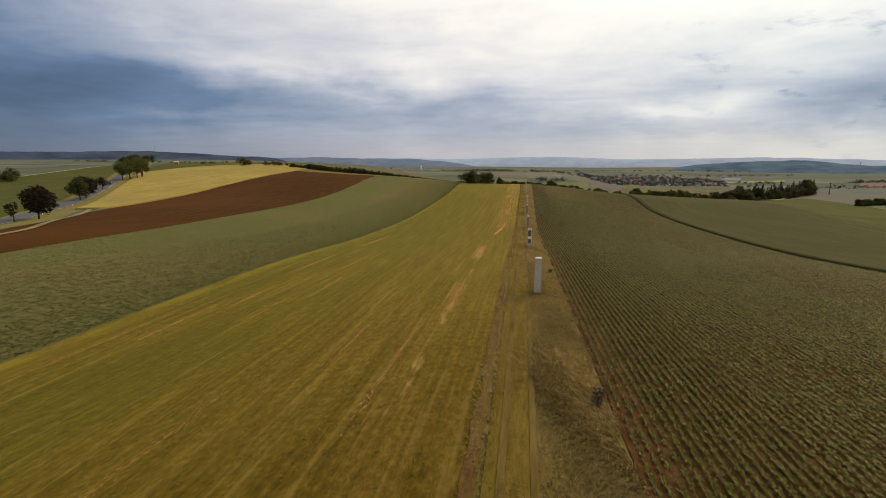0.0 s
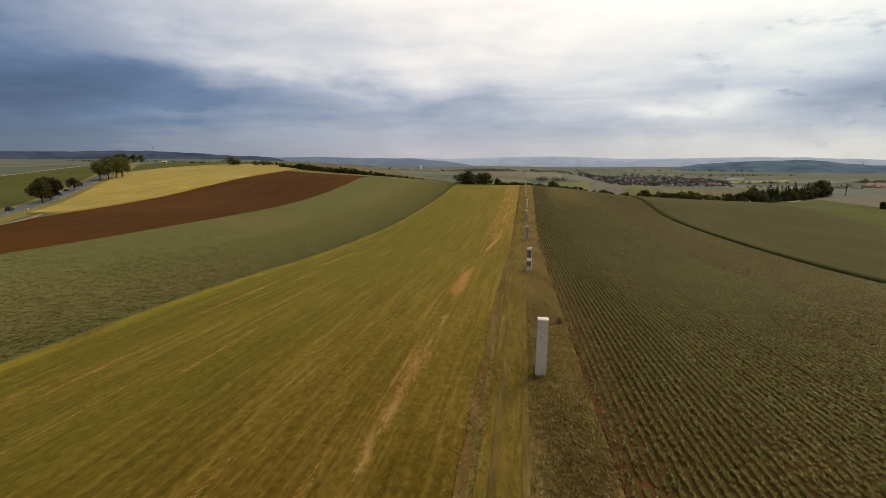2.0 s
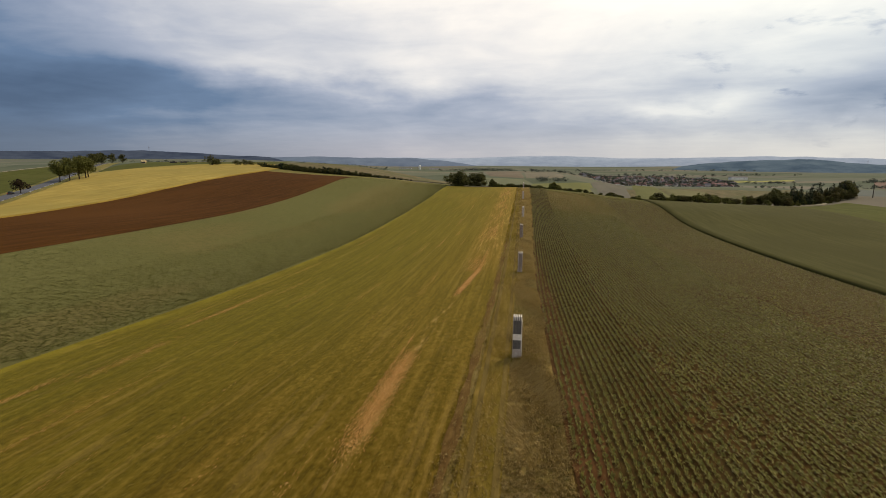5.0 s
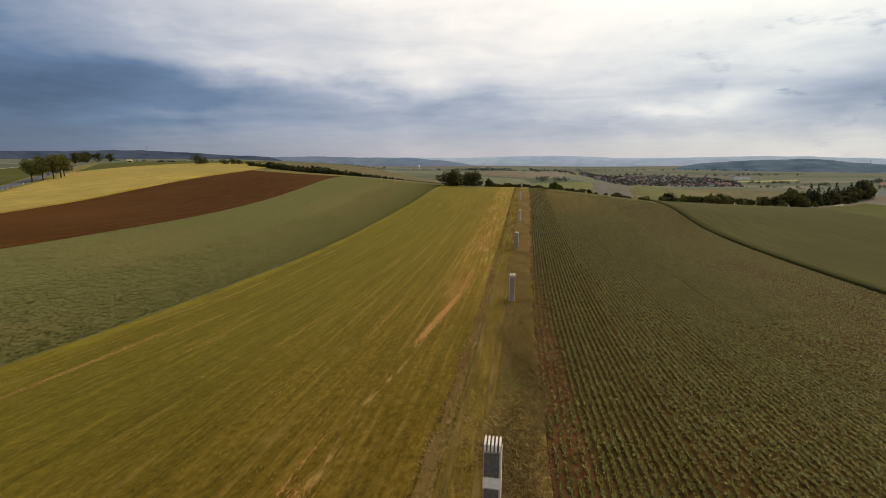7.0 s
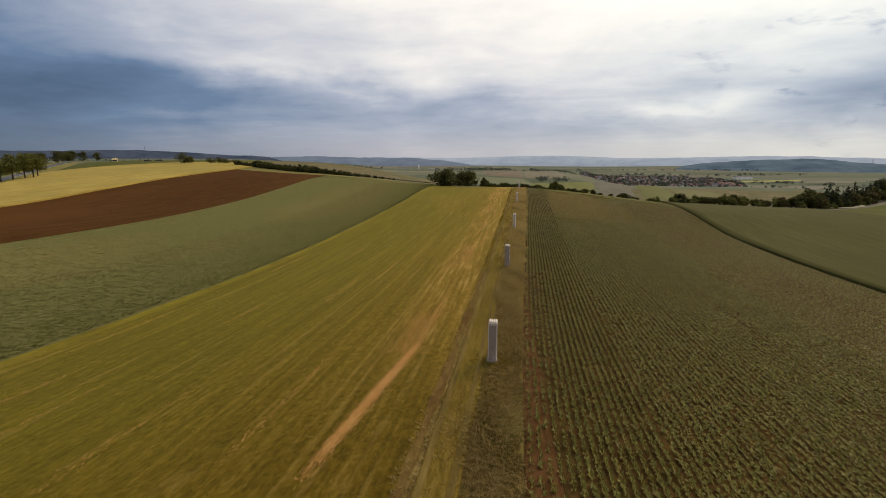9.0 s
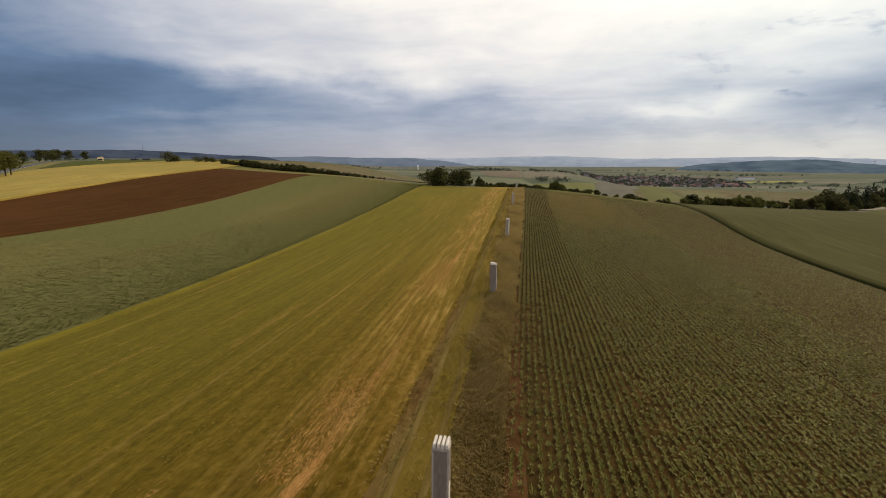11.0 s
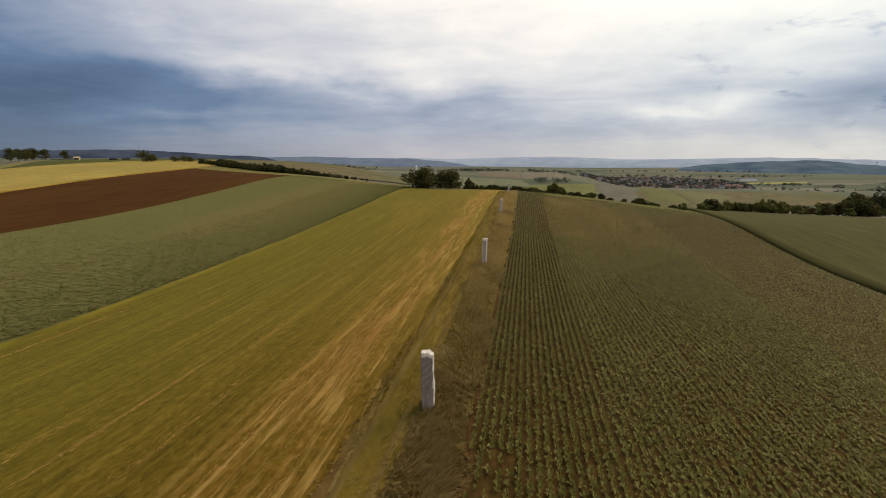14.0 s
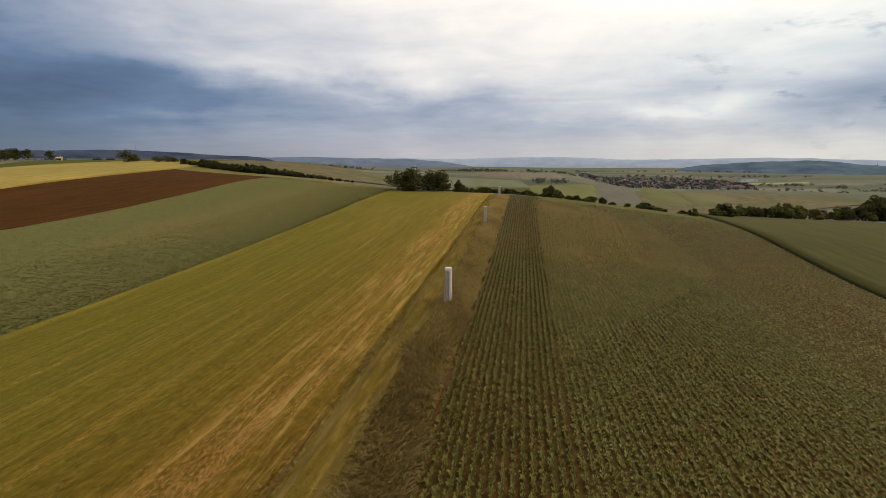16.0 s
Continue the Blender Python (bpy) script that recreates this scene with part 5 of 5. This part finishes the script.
# Far and village leaves are paled and greyed, distance haze put into the colour.
FAR_LEAF = leaves("far_leaf", [(0.2, (0.069, 0.0782, 0.0624)), (0.5, (0.09775, 0.1081, 0.0816)), (0.85, (0.1323, 0.1437, 0.1056))], 0.02, 0.8, 0.1)
VILLAGE_LEAF = leaves("village_leaf", [(0.2, (0.048, 0.058, 0.045)), (0.5, (0.072, 0.084, 0.062)), (0.85, (0.105, 0.118, 0.082))], 0.02, 0.8, 0.1)
g = [village_spot() for _ in range(760)]
wood("village_trees", g, [4.6 + 4.6 * r2.random() ** 1.5 for _ in g], VILLAGE_LEAF, "dark trees between the village houses", 51, 30)
lines_ = [((520, 930), (700, 1000), 26, 8), ((29, 742), (63, 742), 16, 8), ((-120, 1090), (-12, 1110), 40, 9), ((20, 1030), (48, 1046), 10, 8), ((80, 1010), (100, 1020), 8, 8), ((-170, 1080), (-130, 1090), 8, 7), ((462, 1132), (562, 1161), 16, 8), ((530, 1053), (588, 1068), 9, 8), ((760, 1250), (1000, 1330), 40, 10),
          ((-560, 1180), (-330, 1240), 50, 9), ((-700, 900), (-560, 960), 16, 7), ((-900, 1100), (-760, 1150), 18, 8), ((-1400, 1300), (-1000, 1420), 36, 9), ((330, 1700), (900, 1800), 34, 11), ((-400, 2000), (300, 2150), 34, 12),
          ((900, 900), (1100, 960), 26, 9), ((620, 640), (760, 690), 22, 8), ((250, 2300), (1400, 2500), 40, 12), ((-300, 1000), (-290, 1010), 3, 8), ((-495, 924), (-490, 928), 2, 9), ((-440, 905), (-438, 907), 1, 7),
          ((200, 760), (240, 765), 7, 6), ((330, 800), (420, 830), 10, 7), ((-250, 1600), (-100, 1650), 30, 9)]
g, sz = [], []
for (u0, v0), (u1, v1), count, s in lines_:
    for _ in range(count * 2):
        t = min(1.0, max(0.0, (0.5 + 0.5 * math.sin(17.0 * r2.random() + s)) * r2.random() ** 0.4 + r2.normal(0, 0.05)))
        g.append((u0 + (u1 - u0) * t + r2.normal(0, 8), v0 + (v1 - v0) * t + r2.normal(0, 8)))
        sz.append(s * (0.3 + 0.6 * r2.random() ** 2))
wood("far_woods", g, sz, FAR_LEAF, "dark hedgerow trees and copses across the plain", 52, 30)


def ridge(name, b0, b1, away, deep, heights, mat, label):
    """A far wooded ridge: heights above the eye's level at even bearings from b0 to b1 degrees."""
    nb, nd = 160, 14
    b = np.radians(np.linspace(b0, b1, nb))
    h = spline(np.linspace(0, 1, len(heights)), np.array(heights, float)[:, None], np.linspace(0, 1, nb))[:, 0]
    bumps = np.array([noise.fractal(Vector((x * 26, away * 0.01, 0)), 0.8, 2.0, 5) for x in b])
    t = np.linspace(-1, 1, nd)
    dist = away + deep * t
    B, D = np.meshgrid(b, dist, indexing="ij")
    prof = np.maximum(np.cos(t * 1.5708), 0) ** 0.8
    z = -75 + (h[:, None] + 75 + 4.0 * bumps[:, None]) * prof[None]
    verts = np.stack([D * np.sin(B), D * np.cos(B), z], -1).reshape(-1, 3)
    return tagged(new(name, mesh_of(name, verts, grid_faces(nb, nd), mat, True)), label, "hills", kind="structure")




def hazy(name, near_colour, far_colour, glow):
    """A backdrop of distance: blue-grey woods, air haze put into colour and faint glow."""
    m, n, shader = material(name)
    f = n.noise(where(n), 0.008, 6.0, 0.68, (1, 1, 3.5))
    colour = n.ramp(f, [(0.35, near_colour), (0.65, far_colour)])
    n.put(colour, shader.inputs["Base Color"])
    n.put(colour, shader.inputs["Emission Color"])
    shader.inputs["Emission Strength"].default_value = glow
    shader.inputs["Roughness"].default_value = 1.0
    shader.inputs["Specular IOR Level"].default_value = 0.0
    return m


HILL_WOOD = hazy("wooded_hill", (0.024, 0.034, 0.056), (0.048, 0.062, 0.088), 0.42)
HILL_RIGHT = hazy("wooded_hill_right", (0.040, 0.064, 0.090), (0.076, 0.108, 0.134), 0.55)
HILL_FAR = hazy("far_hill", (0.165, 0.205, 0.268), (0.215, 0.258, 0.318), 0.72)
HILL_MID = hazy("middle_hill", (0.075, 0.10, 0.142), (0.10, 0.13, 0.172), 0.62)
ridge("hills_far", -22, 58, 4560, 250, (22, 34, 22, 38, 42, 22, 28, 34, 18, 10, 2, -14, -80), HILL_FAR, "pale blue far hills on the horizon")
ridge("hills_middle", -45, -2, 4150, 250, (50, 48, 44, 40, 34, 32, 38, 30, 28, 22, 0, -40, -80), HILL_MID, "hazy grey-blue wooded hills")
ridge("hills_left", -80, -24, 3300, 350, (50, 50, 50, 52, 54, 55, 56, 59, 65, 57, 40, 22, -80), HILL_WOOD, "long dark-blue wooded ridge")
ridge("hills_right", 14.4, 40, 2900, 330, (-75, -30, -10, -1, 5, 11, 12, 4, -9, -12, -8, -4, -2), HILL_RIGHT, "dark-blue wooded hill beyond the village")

# ---- small things ----
WEED = leaves("weed_leaf", [(0.2, (0.08, 0.055, 0.035)), (0.5, (0.13, 0.092, 0.058)), (0.85, (0.20, 0.145, 0.09))], 2.0, 0.8, 0.2)
for i, (u, v) in enumerate(((2.3, 22.4), (2.15, 21.6), (1.8, 53.6), (1.5, 12.0))):
    put(tree(60 + i, 0.5, 0.75, 0.02, WEED, 0, 170, 0.07, 9, "dark withered weed clump in the dry grass", "weed", "weeds on the strip"), u, v)

CAR_PAINT = surface("dark_car_paint", [(0.3, (0.02, 0.02, 0.022)), (0.7, (0.035, 0.035, 0.038))], 1.0, relief=0, rough=0.25, gloss=0.5)
TYRE = surface("tyre_rubber", [(0.3, (0.015, 0.015, 0.015)), (0.7, (0.025, 0.025, 0.025))], 3.0, relief=0)
LAMP_RED = surface("tail_lamp", [(0.3, (0.25, 0.02, 0.015)), (0.7, (0.35, 0.03, 0.02))], 3.0, relief=0, rough=0.3)


def car(u, v, heading):
    root = tagged(new("car"), "dark estate car driving on the country road", "car", "cars on the road")
    root.matrix_world = pose(u, v, float(land(u, v)) + 0.34, 0, 0, heading)
    part("body", block(1.78, 4.4, 0.30, 0.92, bevel=0.14), CAR_PAINT, root)
    cabin = part("cabin", block(1.58, 2.6, 0.88, 1.46, 0, -0.35, 0.12, taper=0.82), CAR_PAINT, root)
    part("rear_window", block(1.25, 0.06, 0.98, 1.36, 0, -1.57, 0.02), WINDOW, cabin)
    part("windscreen", block(1.25, 0.06, 0.98, 1.36, 0, 0.86, 0.02), WINDOW, cabin)
    for x in (-0.72, 0.72):
        part("side_window", block(0.06, 1.9, 1.0, 1.34, x * 1.02, -0.35, 0.02), WINDOW, cabin)
        part("tail_lamp", block(0.3, 0.06, 0.66, 0.84, x * 0.95, -2.19, 0.02), LAMP_RED, root)
        for y in (-1.35, 1.4):
            verts, faces = limb_mesh([((x - 0.09, y, 0.32), (x + 0.13, y, 0.32), 0.32, 0.32)])
            part_of("wheel", mesh_of("wheel", verts, faces, TYRE, True), root)
    return root


car(-188.9, 162.2, 37)
car(-240.5, 231.5, 37)

POST_WHITE = surface("post_white", [(0.3, (0.62, 0.61, 0.58)), (0.7, (0.75, 0.74, 0.70))], 3.0, relief=0)
rxy, rdir = along(ROAD, 46.0)
marker = None
for (u, v), (a, b) in list(zip(rxy, rdir))[1:9]:
    spot = pose(u + b * 3.8, v - a * 3.8, float(land(u + b * 3.8, v - a * 3.8)) + 0.1)
    if marker is None:
        marker = tagged(new("marker_post"), "white roadside marker post with a black band", "marker post", "marker posts")
        part("post", block(0.14, 0.12, -0.3, 1.0, bevel=0.02), POST_WHITE, marker)
        part("band", block(0.15, 0.13, 0.72, 0.88, bevel=0.005), TYRE, marker)
        marker.matrix_basis = spot
    else:
        copy_thing(marker, spot)


def mast(bearing_deg, away, base, tall, thick, label):
    b = radians(bearing_deg)
    root = tagged(new("radio_mast"), label, "radio mast")
    root.location = (away * math.sin(b), away * math.cos(b), base)
    verts, faces = limb_mesh([((0, 0, -20), (0, 0, tall), thick, thick * 0.5), ((-thick * 3, 0, tall * 0.7), (thick * 3, 0, tall * 0.7), thick * 0.7, thick * 0.7)])
    part_of("pole", mesh_of("pole", verts, faces, GREY_ROOF, True), root)
    return root


mast(-40.6, 3290, 58, 34, 0.9, "thin radio mast on the wooded ridge")
mast(31.6, 2890, -14, 24, 0.8, "thin radio mast on the wooded hill")

silo = tagged(new("silo"), "white tower silo far out on the plain", "silo")
silo.location = (-650.0, 3000.0, float(land(-650, 3000)))
verts, faces = limb_mesh([((0, 0, -3), (0, 0, 24), 7, 7), ((0, 0, 24), (0, 0, 28), 7, 2)])
part_of("drum", mesh_of("drum", verts, faces, WHITE_WALL, True), silo)
for u, v, l, turn in ((-352, 478, 5, 15), (-345, 484, 6, 40)):
    put(house(l, 4, 1.0, 1.8, BARK, BARK, "low weathered dark-brown farm shed", "lone buildings"), u, v, turn=turn)
for u, v, l in ((-560, 3020, 60), (-760, 3060, 80), (-300, 2900, 50)):
    put(house(l, 22, 5, 7, WALL, GREY_ROOF, "long pale hall far out on the plain", "lone buildings"), u, v, turn=8)
